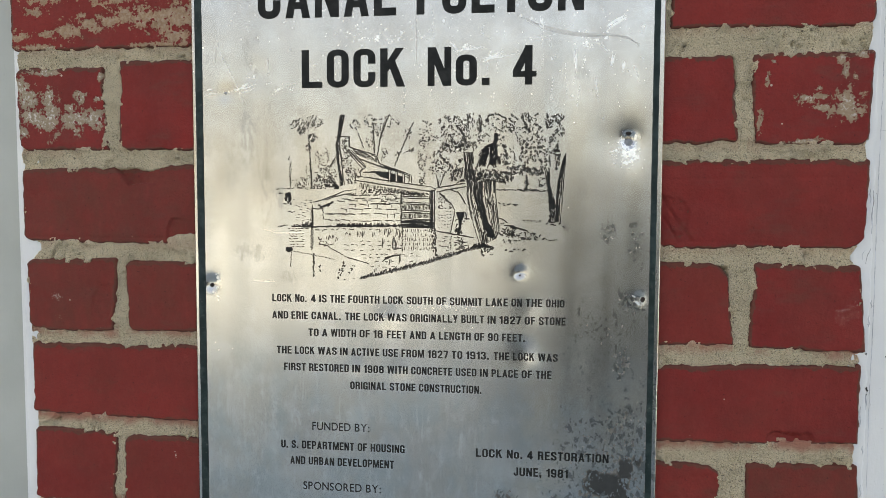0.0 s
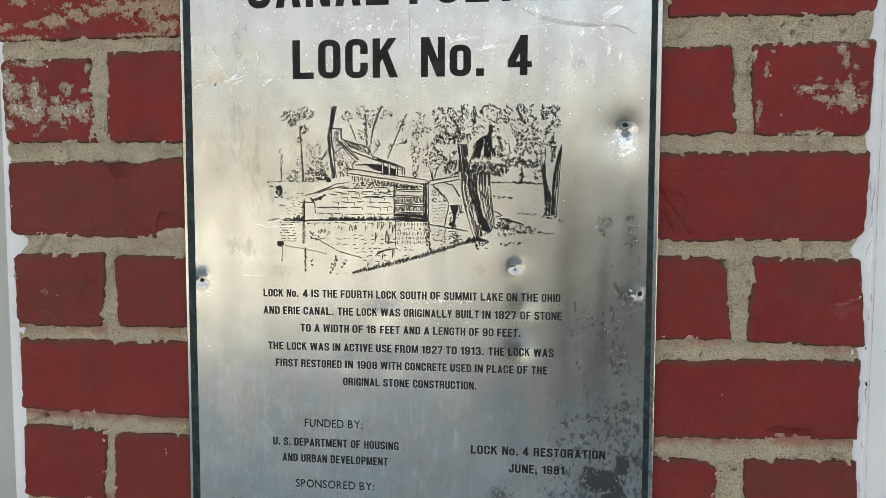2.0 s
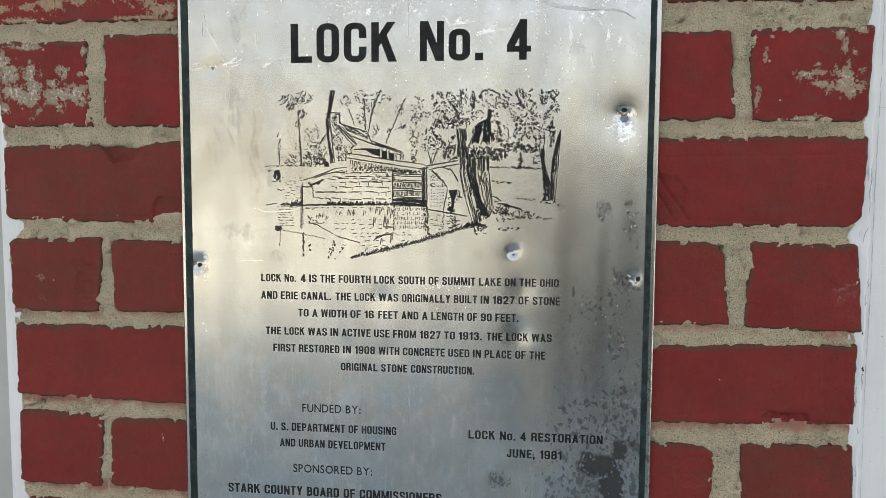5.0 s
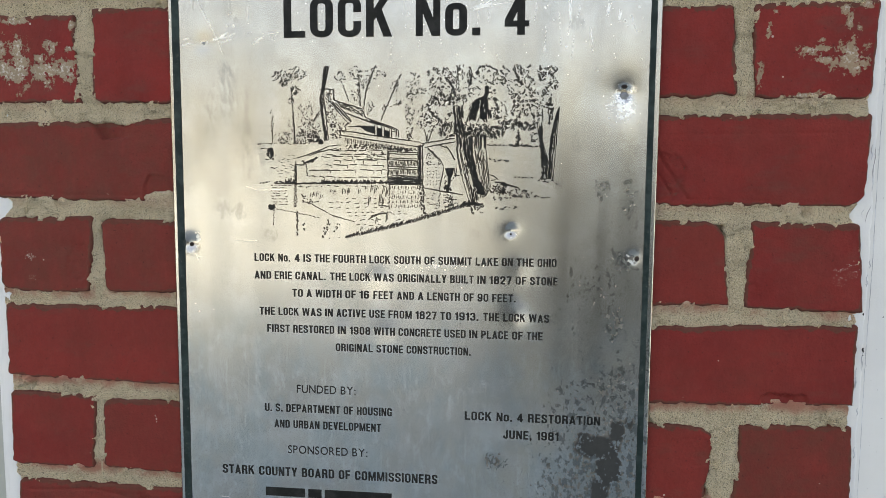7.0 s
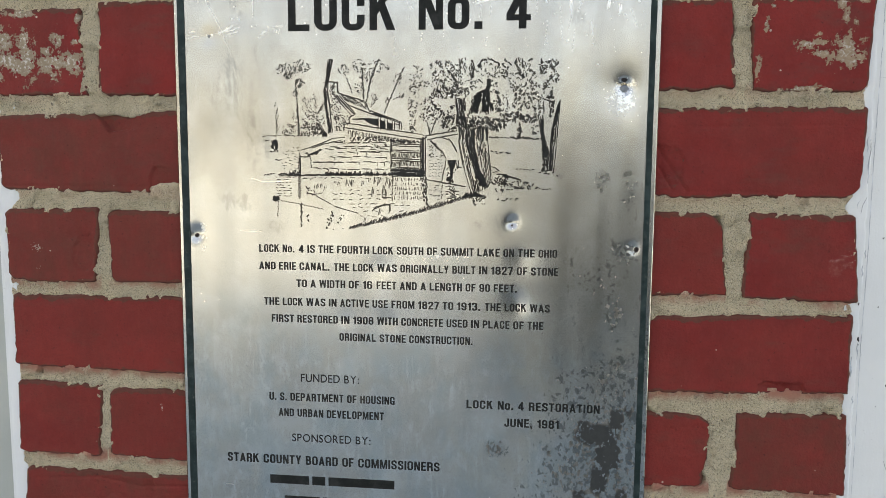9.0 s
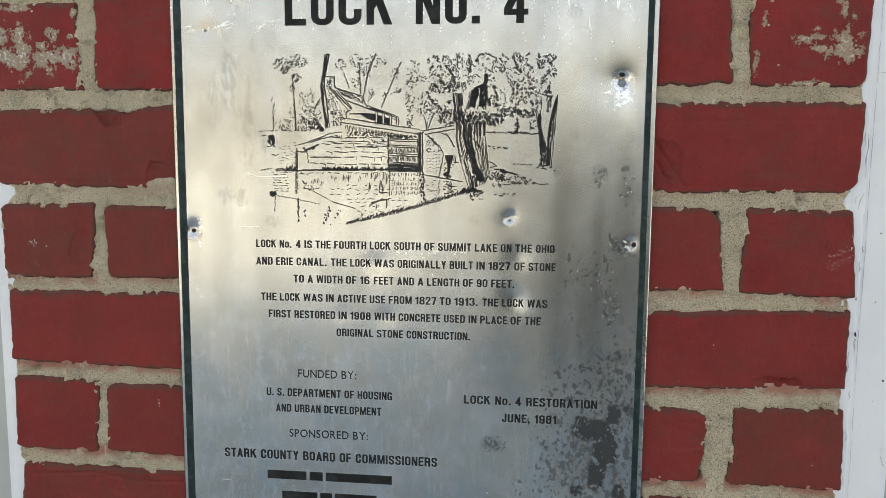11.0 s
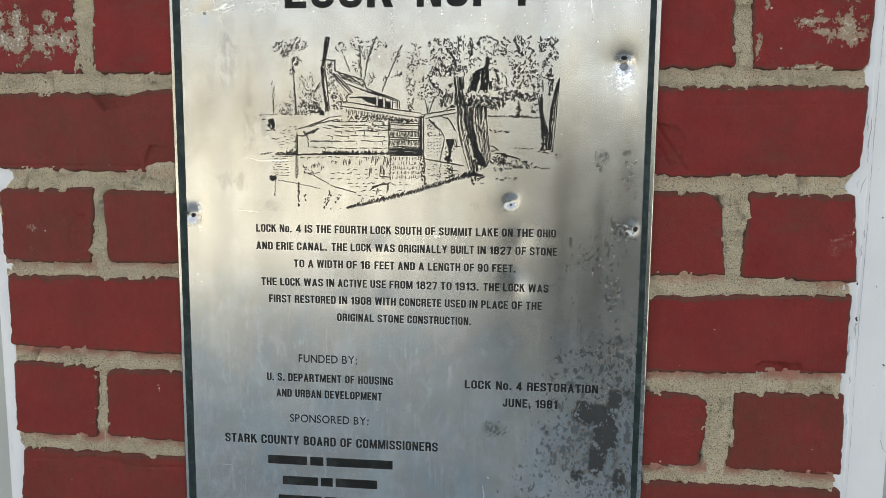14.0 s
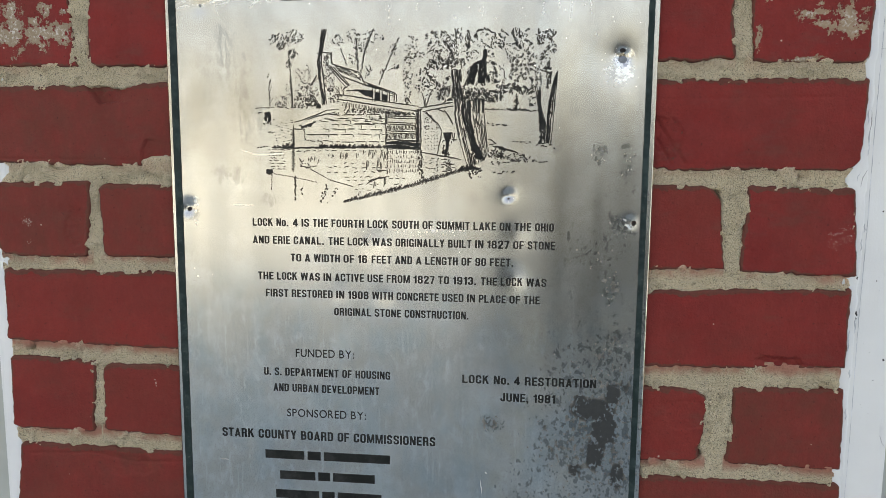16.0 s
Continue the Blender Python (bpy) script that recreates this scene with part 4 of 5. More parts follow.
class Sheet(Pen):
    """Ink marks in one quarter of the drawing: points are thirds of a unit from its corner."""

    corner = (0, 0)

    def to(self, x, y):
        return on(self.corner[0] + x / 3, self.corner[1] + y / 3)

    def line(self, *pts, width=0.8, taper=0.6, wobble=0.16):
        self.stroke([self.to(*q) for q in pts], 0.95 * width, taper, wobble)

    def fill(self, *pts):
        self.poly([self.to(x + self.rng.uniform(-1.5, 1.5), y + self.rng.uniform(-1.5, 1.5)) for x, y in pts])

    def inside(self, area):
        a, r = self.rng.uniform(0, 6.28), math.sqrt(self.rng.random())
        return area[0] + area[2] * r * math.cos(a), area[1] + area[3] * r * math.sin(a)

    def dots(self, n, *area, size=0.62, angle=None):
        """n dabs strewn over an oval (x, y, half width, half height)."""
        for _ in range(n):
            self.dab(*self.to(*self.inside(area)), 1.03 * size, angle, 0.92)

    def commas(self, n, *area, size=0.9, width=0.62):
        """n short curved flicks, like the edges of leaves."""
        for _ in range(n):
            self.comma(*self.to(*self.inside(area)), size * self.rng.uniform(0.7, 1.2), width * self.rng.uniform(0.9, 1.4))

    def chain(self, step, *pts, size=0.62, spread=2.5, flick=0.0):
        """Dabs one after another along a line."""
        for (ax, ay), (bx, by) in zip(pts, pts[1:]):
            n = max(1, int(math.hypot(bx - ax, by - ay) / step))
            way = math.atan2(ay - by, bx - ax)
            for k in range(n):
                q = (k + self.rng.uniform(-0.3, 0.3)) / n
                at = self.to(ax + (bx - ax) * q + self.rng.gauss(0, spread), ay + (by - ay) * q + self.rng.gauss(0, spread))
                if self.rng.random() < flick:
                    self.comma(*at, self.rng.uniform(0.7, 1.1), 0.72)
                else:
                    self.dab(*at, 1.15 * size, way + self.rng.uniform(-0.5, 0.5), 0.85)

    def dashes(self, n, x0, x1, y0, y1, length=20, width=0.62, upright=False):
        for _ in range(n):
            x, y, k = self.rng.uniform(x0, x1), self.rng.uniform(y0, y1), length * self.rng.uniform(0.5, 1.3)
            self.line((x, y), (x + self.rng.uniform(-2, 2), y + k) if upright else (x + k, y + self.rng.uniform(-3, 3)), width=width)

    def bark(self, left, right, n, width=0.6, gaps=0.25):
        """Long uneven broken lines between two edges, given as points from top to bottom."""
        for i in range(n):
            s = min(max((i + self.rng.uniform(-0.35, 0.35)) / max(1, n - 1), 0), 1)
            pts = [(a[0] + (b[0] - a[0]) * s, a[1] + (b[1] - a[1]) * s) for a, b in zip(left, right)]
            run = []
            for q, r in zip(pts, pts[1:]):
                run += [(q[0] + (r[0] - q[0]) * k / 4, q[1] + (r[1] - q[1]) * k / 4) for k in range(4)]
            run.append(pts[-1])
            k = 0
            while k < len(run) - 1:
                e = min(len(run) - 1, k + self.rng.randint(2, 6))
                if self.rng.random() > gaps or i in (0, n - 1):
                    self.line(*run[k:e + 1], width=width * self.rng.uniform(0.6, 1.25), wobble=0.2)
                k = e


drawing = new("drawing")
drawing.parent = plaque
tagged(drawing, "black ink drawing of a canal lock, cottage and trees")
# the corners of the drawing's quarters
UP_LEFT, UP_RIGHT, LOW_LEFT, LOW_RIGHT = (480, 195), (740, 195), (480, 340), (740, 340)


def draw(name, seed, corner, marks):
    pen = Sheet(seed)
    pen.corner = corner
    marks(pen)
    part(name, pen.mesh(name, BLACK, 0.15), drawing)


def saplings(p):
    p.chain(7, (99, 248), (104, 300), (104, 405), size=0.55, spread=4), p.line((104, 330), (105, 410), width=0.6)
    p.chain(5, (207, 150), (214, 240), (224, 410), size=0.6, spread=2), p.line((216, 270), (222, 340), (226, 412), width=0.85, wobble=0.25)
    p.dots(58, 150, 80, 46, 36), p.dots(20, 170, 110, 25, 18), p.dots(64, 238, 62, 50, 34), p.dots(36, 228, 145, 28, 22), p.dots(16, 205, 198, 16, 16), p.dots(16, 190, 95, 40, 30)
    p.dots(60, 290, 260, 55, 60, size=0.52), p.dots(90, 300, 340, 60, 50, size=0.58), p.dots(75, 285, 390, 75, 26, size=0.62), p.dots(34, 320, 375, 34, 36, size=0.66)
    p.dots(52, 160, 385, 50, 30, size=0.52), p.dots(20, 205, 320, 18, 45, size=0.52), p.commas(14, 315, 375, 38, 34, size=0.7)
    p.fill((345, 418), (350, 398), (362, 390), (372, 400), (374, 418))
    p.chain(13, (30, 417), (130, 412), (230, 414), (350, 402), size=0.7, spread=2)
    p.chain(8, (50, 435), (68, 432), size=0.8)


def bare_trees(p):
    p.chain(10, (480, 125), (510, 208), size=0.7, spread=1.5), p.chain(8, (556, 75), (562, 160), (565, 232), size=0.8, spread=2)
    p.chain(8, (642, 30), (606, 110), (588, 190), (578, 245), size=0.8, spread=2), p.chain(10, (632, 205), (600, 270), size=0.6, spread=4)
    p.chain(9, (772, 68), (745, 130), (720, 190), (670, 298), size=0.75, spread=2), p.chain(11, (772, 205), (716, 226), size=0.7, spread=3)
    for area, n in (((462, 78, 30, 26), 26), ((545, 58, 42, 32), 34), ((630, 60, 40, 34), 40), ((692, 62, 14, 16), 8), ((540, 165, 26, 32), 20), ((600, 115, 26, 28), 22), ((560, 110, 20, 20), 12),
                    ((745, 120, 26, 30), 16), ((760, 205, 16, 16), 10), ((690, 235, 12, 18), 10), ((620, 225, 18, 26), 10)):
        p.dots(n, *area, size=0.62)


def cottage(p):
    p.line((352, 143), (375, 139), (428, 141), width=1.1), p.chain(6, (428, 142), (430, 198), size=0.8, spread=1.5), p.line((429, 150), (428, 195), width=0.9), p.line((405, 146), (424, 150), width=0.6)
    p.dots(40, 402, 180, 16, 34, size=0.55), p.dots(78, 420, 270, 28, 70, size=0.58), p.dots(40, 455, 335, 40, 30, size=0.6), p.dots(18, 440, 375, 30, 14, size=0.6)
    p.line((354, 250), (336, 278), (318, 304), width=0.85), p.line((356, 264), (340, 286), width=0.6), p.chain(12, (324, 306), (326, 372), size=0.5)
    # roof
    p.line((430, 196), (500, 217), (575, 238), width=1.0), p.line((575, 238), (594, 284), width=0.9)
    p.line((424, 206), (470, 258), (517, 304), width=1.15), p.line((436, 208), (484, 258), (522, 302), width=0.9), p.line((418, 214), (462, 266), (502, 310), width=0.7)
    p.line((485, 258), (540, 277), (600, 300), (660, 318), width=0.9), p.line((594, 282), (650, 304), (704, 322), (760, 342), width=1.0), p.line((600, 296), (660, 314), (756, 348), width=0.8)
    for _ in range(120):
        q, r = p.rng.random(), p.rng.random()
        p.dab(*p.to(444 + 128 * q + 26 * r, 203 + 38 * q + r * (30 + 14 * q)), 0.72, p.rng.uniform(-0.9, 0.3), 0.6)
    p.chain(9, (600, 290), (700, 325), (750, 345), size=0.7, spread=3)
    # porch
    p.line((505, 328), (570, 326), (642, 330), width=1.2), p.fill((566, 330), (638, 331), (638, 362), (600, 352))
    for x, top in ((647, 318), (683, 326), (721, 338), (757, 342)):
        p.line((x - 6, top), (x - 6, 382), width=0.8), p.line((x + 6, top + 2), (x + 6, 384), width=0.8)
    p.fill((656, 334), (676, 338), (676, 376), (656, 372)), p.fill((692, 344), (714, 350), (714, 382), (692, 378)), p.line((730, 352), (748, 356), width=0.9)
    p.line((496, 326), (488, 322), (500, 312), (514, 308), width=1.0), p.line((490, 330), (490, 344), width=0.8)
    for k in range(46):
        x = 490 + 7.6 * k
        top = 380 + 0.16 * (x - 462)
        p.line((x, top), (x + p.rng.uniform(-3, 3), top + p.rng.uniform(10, 34)), width=p.rng.uniform(0.45, 0.95))
    p.dots(70, 620, 428, 130, 10, size=0.62), p.dots(30, 720, 440, 90, 10, size=0.6)


def leaning_pole(p):
    left = [(381, 25), (366, 138), (358, 180), (364, 260), (374, 330), (381, 402)]
    right = [(404, 25), (386, 112), (376, 152), (379, 205), (387, 270), (402, 398)]
    p.bark(left, right, 6, 0.55, 0.45), p.line(*left, width=0.85, wobble=0.25), p.line(*right, width=0.8, wobble=0.25)
    p.chain(6, (368, 150), (366, 215), (374, 300), (388, 395), size=0.8, spread=2), p.chain(5, (398, 30), (384, 110), (374, 150), size=0.7, spread=1.5)


def balance_beam(p):
    p.line((462, 345), (600, 367), (720, 385), (838, 402), width=0.95), p.line((462, 371), (600, 392), (720, 409), (838, 426), width=0.9), p.line((462, 345), (463, 371), width=1.0)
    p.line((840, 402), (862, 405), width=1.0), p.line((884, 414), (960, 401), (1048, 386), width=0.9), p.line((896, 433), (960, 420), (1056, 404), width=0.85)
    p.line((838, 426), (868, 432), (896, 418), width=1.1), p.line((864, 404), (886, 416), width=1.0)


def stone_wall(p):
    p.line((234, 52), (300, 33), (372, 6), (402, -8), width=0.9), p.line((290, 42), (360, 20), (444, 2), width=0.85), p.line((402, -8), (468, -14), width=0.7)
    p.line((268, 82), (300, 66), (346, 50), width=1.2), p.chain(6, (268, 76), (300, 74), (336, 60), size=0.85, spread=4)
    p.line((228, 70), (230, 182), width=1.0), p.line((226, 84), (254, 87), (288, 88), width=0.95), p.chain(9, (284, 96), (290, 142), (350, 150), size=0.6, spread=1)
    for k in range(15):
        p.line((232, 80 + 7 * k), (219 + p.rng.uniform(-4, 2), 90 + 7 * k), width=0.7)
    for row, (y, x) in enumerate(((14, 410), (34, 390), (45, 362), (62, 430), (86, 384), (113, 298), (148, 352))):
        while x < 690:
            k = p.rng.uniform(22, 70)
            p.line((x, y + p.rng.uniform(-3, 3)), (min(x + k, 702), y + p.rng.uniform(-3, 3) + 2), width=0.74)
            if p.rng.random() < 0.55:
                p.line((x + k + 3, y + p.rng.uniform(-2, 3)), (x + k + 3, y + p.rng.uniform(12, 22)), width=0.72)
            x += k + p.rng.uniform(6, 26)
    p.line((298, 113), (462, 116), width=0.7), p.dashes(12, 540, 690, 56, 62, 26, 0.7), p.chain(9, (360, 150), (380, 154), size=0.7)
    p.dots(30, 560, 8, 120, 10, size=0.6), p.dots(16, 640, 30, 60, 12, size=0.55)
    # the rough waterline
    p.line((112, 180), (228, 182), (360, 180), (520, 179), (706, 178), width=1.35, wobble=0.3)
    for _ in range(130):
        x = p.rng.uniform(360, 704)
        p.line((x, 184), (x + p.rng.uniform(-6, 8), 166 + p.rng.uniform(-6, 8)), width=0.75)
    for _ in range(16):
        x = p.rng.uniform(168, 226)
        p.line((x, 180), (x + p.rng.uniform(0, 14), 160 + p.rng.uniform(-8, 10)), width=0.8)
    p.dots(26, 430, 172, 70, 8, size=0.85, angle=0.2), p.dots(22, 170, 176, 55, 7, size=0.8, angle=0.0), p.chain(18, (38, 178), (112, 176), size=0.8, spread=3)
    # the bank to the left
    for row in range(8):
        for k in range(5):
            if p.rng.random() < 0.8:
                x, y = 128 + k * 20 + p.rng.uniform(-9, 9), 42 + row * 15 + p.rng.uniform(-5, 5)
                p.line((x, y), (x + p.rng.uniform(5, 15), y + p.rng.uniform(-2, 3)), width=0.72)
    p.bark([(76, 2), (84, 48)], [(104, 0), (108, 46)], 6, 1.0, 0.1), p.dots(30, 92, 26, 18, 26, size=0.8), p.dashes(8, 66, 120, 54, 62, 12, 0.7), p.dashes(4, 92, 118, 98, 106, 16, 0.7)


def lock_gate(p):
    p.line((-72, -6), (-72, 184), width=0.9), p.chain(6, (-71, 0), (-70, 60), size=0.8, spread=2)
    for x in (82, 96, 106):
        p.line((x, -14), (x + 1, 196), width=0.9)
    p.chain(4, (90, -12), (91, 190), size=0.75, spread=1.5)
    for y in (22, 32, 54, 64, 98, 108, 142):
        p.line((-72, y - 3), (84, y + 3), width=0.85)
    p.bark([(-72, 152), (106, 159)], [(-72, 186), (106, 190)], 9, 1.1, 0.1), p.line((-72, 146), (96, 152), width=0.7)
    for y, h in ((66, 26), (110, 26)):
        for k in range(24):
            x = -67 + k * 6.2
            p.line((x, y + h), (x + p.rng.uniform(1, 6), y + 2), width=0.6 if k % 3 else 1.05)
    p.chain(9, (-68, 6), (80, 14), size=0.75, spread=4), p.dots(26, 10, 10, 75, 8, size=0.6)


def right_abutment(p):
    p.line((134, 0), (166, 36), (196, 62), (212, 96), width=0.9), p.chain(9, (140, 10), (176, 48), (204, 92), size=0.7, spread=3)
    p.line((214, 98), (206, 140), (190, 214), width=0.9), p.line((108, 204), (196, 220), (312, 241), width=0.95), p.line((224, -10), (248, 22), (270, 62), width=1.0), p.line((190, -14), (232, 0), width=0.7)
    for row in range(7):
        for k in range(5):
            p.line((128 + 15 * k + p.rng.uniform(-6, 6), 84 + 17 * row + p.rng.uniform(-5, 5)), (134 + 15 * k, 85 + 17 * row + p.rng.uniform(-5, 5)), width=0.68)
    p.dots(36, 148, 56, 26, 44, size=0.55)
    p.fill((218, 103), (264, 103), (258, 136), (246, 142), (232, 150), (224, 126)), p.fill((232, 140), (250, 140), (246, 196), (234, 200))
    p.commas(22, 240, 160, 24, 50, 1.0, 0.9), p.dots(22, 236, 205, 18, 20, size=1.0), p.line((268, 104), (266, 132), width=0.8), p.line((278, 104), (272, 150), width=0.8), p.line((262, 140), (292, 142), width=0.9)
    p.dashes(24, 206, 262, 222, 312, 22, 0.9), p.commas(12, 232, 262, 26, 46, 1.0, 0.8), p.chain(9, (190, 226), (190, 310), size=0.6)


def water(p):
    for row in range(8):
        y = 190 + 14 * row
        for k in range(5):
            if p.rng.random() < 0.85:
                x = 100 + 17 * k + p.rng.uniform(-6, 6)
                p.line((x, y + p.rng.uniform(-3, 3)), (x + p.rng.uniform(7, 15), y + p.rng.uniform(-1, 4)), width=0.8)
    # ripples in rows
    for (x0, y), x1, gap in (((241, 196), 410, 16), ((495, 195), 650, 20), ((490, 261), 600, 22), ((402, 280), 470, 14), ((534, 284), 650, 20), ((402, 307), 460, 16), ((544, 305), 640, 20), ((495, 332), 560, 14),
                             ((622, 329), 745, 20), ((505, 349), 560, 14), ((564, 369), 620, 20), ((544, 395), 600, 14), ((158, 193), 150, 12), ((725, 338), 740, 14), ((749, 369), 720, 16), ((261, 277), 260, 8), ((661, 296), 650, 8)):
        x, end = x0, 75 + 0.977 * x1
        while x < end:
            k = p.rng.uniform(10, 26)
            p.line((x, y + p.rng.uniform(-4, 4)), (x + k, y + p.rng.uniform(-4, 4)), width=p.rng.uniform(0.7, 0.95))
            x += k + gap * p.rng.uniform(0.6, 1.8)
    # upright images of the stones
    for (x, y), k in (((305, 231), 18), ((319, 226), 26), ((337, 224), 24), ((358, 238), 24), ((412, 212), 14), ((429, 216), 18), ((474, 204), 34), ((489, 210), 28), ((502, 204), 36), ((556, 210), 28), ((593, 193), 24),
                      ((622, 191), 36), ((610, 245), 50), ((640, 200), 36), ((665, 233), 60), ((653, 193), 22), ((683, 196), 40), ((679, 253), 50), ((700, 202), 50), ((647, 355), 34), ((700, 332), 50), ((568, 403), 24), ((251, 191), 12), ((285, 195), 12)):
        p.line((x + 2, y), (x - 3, y + k), width=0.75), p.line((x + 9, y + 4), (x + 6, y + 0.7 * k), width=0.6)
    p.line((661, 296), (710, 299), width=0.85), p.line((607, 369), (632, 348), (671, 334), (710, 332), width=0.95), p.line((622, 360), (661, 340), (700, 336), width=0.8)
    # the bank's image, zigzag and then broken lines
    p.chain(5, (261, 245), (292, 268), (317, 288), size=0.75, spread=9, flick=0.4)
    for a, b, n in (((319, 294), (393, 334), 6), ((402, 340), (539, 381), 10), ((417, 348), (534, 377), 7), ((124, 313), (236, 332), 6), ((239, 334), (356, 358), 6)):
        for k in range(n):
            x, y = a[0] + (b[0] - a[0]) * k / n, a[1] + (b[1] - a[1]) * k / n
            p.line((x, y), (x + 13, y + 4 + p.rng.uniform(-2, 2)), width=0.85)
    # posts and their images
    for k in range(24):
        p.line((218 + p.rng.uniform(-4, 2), 190 + k * 5), (218 + 16 + p.rng.uniform(-6, 2), 184 + k * 5), width=0.7)
    p.chain(6.5, (234, 332), (233, 455), size=0.85, spread=2), p.chain(11, (110, 321), (107, 406), size=0.6, spread=1), p.dots(26, 98, 298, 16, 12, size=0.85), p.line((77, 309), (96, 315), (118, 305), width=1.1)
    p.chain(9, (268, 381), (263, 406), (275, 433), size=0.7, spread=4), p.chain(5, (395, 375), (386, 413), (368, 462), size=0.75, spread=6), p.chain(7, (454, 391), (433, 416), (417, 433), size=0.7, spread=7), p.chain(26, (412, 463), (485, 463), size=0.6)
    # the gate's image
    for row in range(5):
        for k in range(15):
            if p.rng.random() < 0.72:
                x = 722 + k * 10.5 + p.rng.uniform(-3, 3)
                p.line((x, 196 + row * 24 + p.rng.uniform(-3, 3)), (x, 208 + row * 24 + p.rng.uniform(-3, 4)), width=0.78)
        p.dashes(5, 722, 722 + 140, 208 + row * 24, 212 + row * 24, 10, 0.55)
    p.chain(9, (716, 187), (714, 321), size=0.65, spread=1), p.chain(5, (888, 198), (891, 350), size=0.75, spread=5), p.chain(7, (876, 198), (878, 321), size=0.7, spread=3), p.dashes(12, 900, 966, 220, 312, 14, 0.7)


def bank(p):
    """Grass along the water's edge, and the ground under the trees."""
    for k in range(150):
        q = k / 150
        x = -290 + 650 * q
        y = 463 - 118 * q - 60 * q * q
        h = p.rng.uniform(12, 30) * (0.6 + 0.4 * min(1, 6 * q))
        p.line((x, y + p.rng.uniform(-3, 5)), (x + p.rng.uniform(-4, 5), y - 0.5 * h), (x + p.rng.uniform(-2, 13), y - h), width=0.86, taper=0.35)
    p.dots(34, 360, 300, 50, 20, size=0.8), p.commas(26, 370, 292, 50, 16)
    p.line((440, 136), (462, 142), (484, 160), (450, 166), width=0.9), p.line((470, 176), (500, 178), (540, 192), (592, 206), width=1.3), p.fill((494, 176), (520, 174), (534, 196), (508, 192))
    p.dots(44, 490, 212, 44, 26, size=0.8), p.dots(60, 570, 232, 90, 22, size=0.66), p.dots(24, 620, 246, 60, 8, size=0.62), p.chain(13, (670, 250), (754, 256), size=0.7, spread=2)
    p.commas(8, 484, 260, 26, 8, 1.0, 0.9), p.chain(12, (520, 258), (610, 250), size=0.7)
    p.chain(12, (448, 56), (552, 70), size=0.85, spread=3), p.chain(13, (472, 314), (588, 304), size=0.85, spread=4), p.chain(14, (578, 148), (664, 160), size=0.7, spread=3), p.chain(14, (690, 164), (774, 178), size=0.8, spread=6)
    p.chain(10, (432, -14), (560, -12), (700, -6), size=0.75, spread=2), p.dots(24, 585, -14, 50, 7, size=0.75), p.dots(8, 370, 330, 50, 8, size=0.6)


def great_tree(p):
    left = [(288, -70), (276, 10), (300, 130), (322, 210), (346, 292)]
    right = [(425, -70), (424, 10), (436, 120), (448, 200), (424, 246)]
    p.bark(left, right, 20, 0.66, 0.28)
    p.bark([(312, -60), (322, 40), (350, 130), (366, 200)], [(352, -60), (360, 40), (378, 130), (398, 200)], 8, 0.9, 0.2)
    p.dots(46, 350, 40, 60, 110, size=0.6, angle=1.4), p.dots(40, 400, 80, 26, 110, size=0.55, angle=1.4)
    p.fill((356, 156), (384, 150), (410, 196), (424, 236), (406, 244), (382, 214), (364, 188)), p.dots(30, 340, 60, 16, 80, size=0.75, angle=1.35)
    p.dots(34, 388, 200, 26, 40, size=0.95, angle=-1.0), p.dots(22, 350, 282, 36, 12, size=0.9)


def stump(p):
    """The broken limb beside the great tree, and the dark fork above it."""
    p.bark([(257, 226), (268, 320), (278, 430)], [(280, 222), (290, 320), (302, 430)], 4, 0.85, 0.1)
    p.bark([(285, 222), (290, 290)], [(306, 220), (310, 284)], 6, 1.0, 0.1), p.line((257, 224), (282, 221), width=0.9), p.bark([(284, 290), (296, 370)], [(304, 286), (320, 370)], 5, 0.9, 0.1)
    p.bark([(368, 372), (366, 440)], [(424, 368), (424, 440)], 6, 0.8, 0.2)
    p.fill((418, 125), (428, 119), (438, 125), (438, 157), (431, 182), (405, 193), (374, 201), (364, 195), (388, 182), (409, 172), (416, 157))
    p.bark([(365, 199), (350, 237), (332, 285)], [(394, 197), (386, 239), (367, 296)], 11, 0.95, 0.12), p.bark([(399, 191), (396, 242), (394, 289)], [(433, 178), (433, 232), (426, 290)], 12, 1.0, 0.1)
    p.bark([(435, 237), (437, 289)], [(447, 243), (450, 285)], 3, 0.85, 0.2), p.chain(4, (374, 205), (358, 247), (343, 290), size=0.8, spread=5), p.chain(4, (416, 189), (414, 243), (411, 285), size=0.85, spread=5)
    p.commas(16, 372, 294, 60, 12), p.dots(14, 352, 225, 20, 24, size=0.7, angle=0.9)


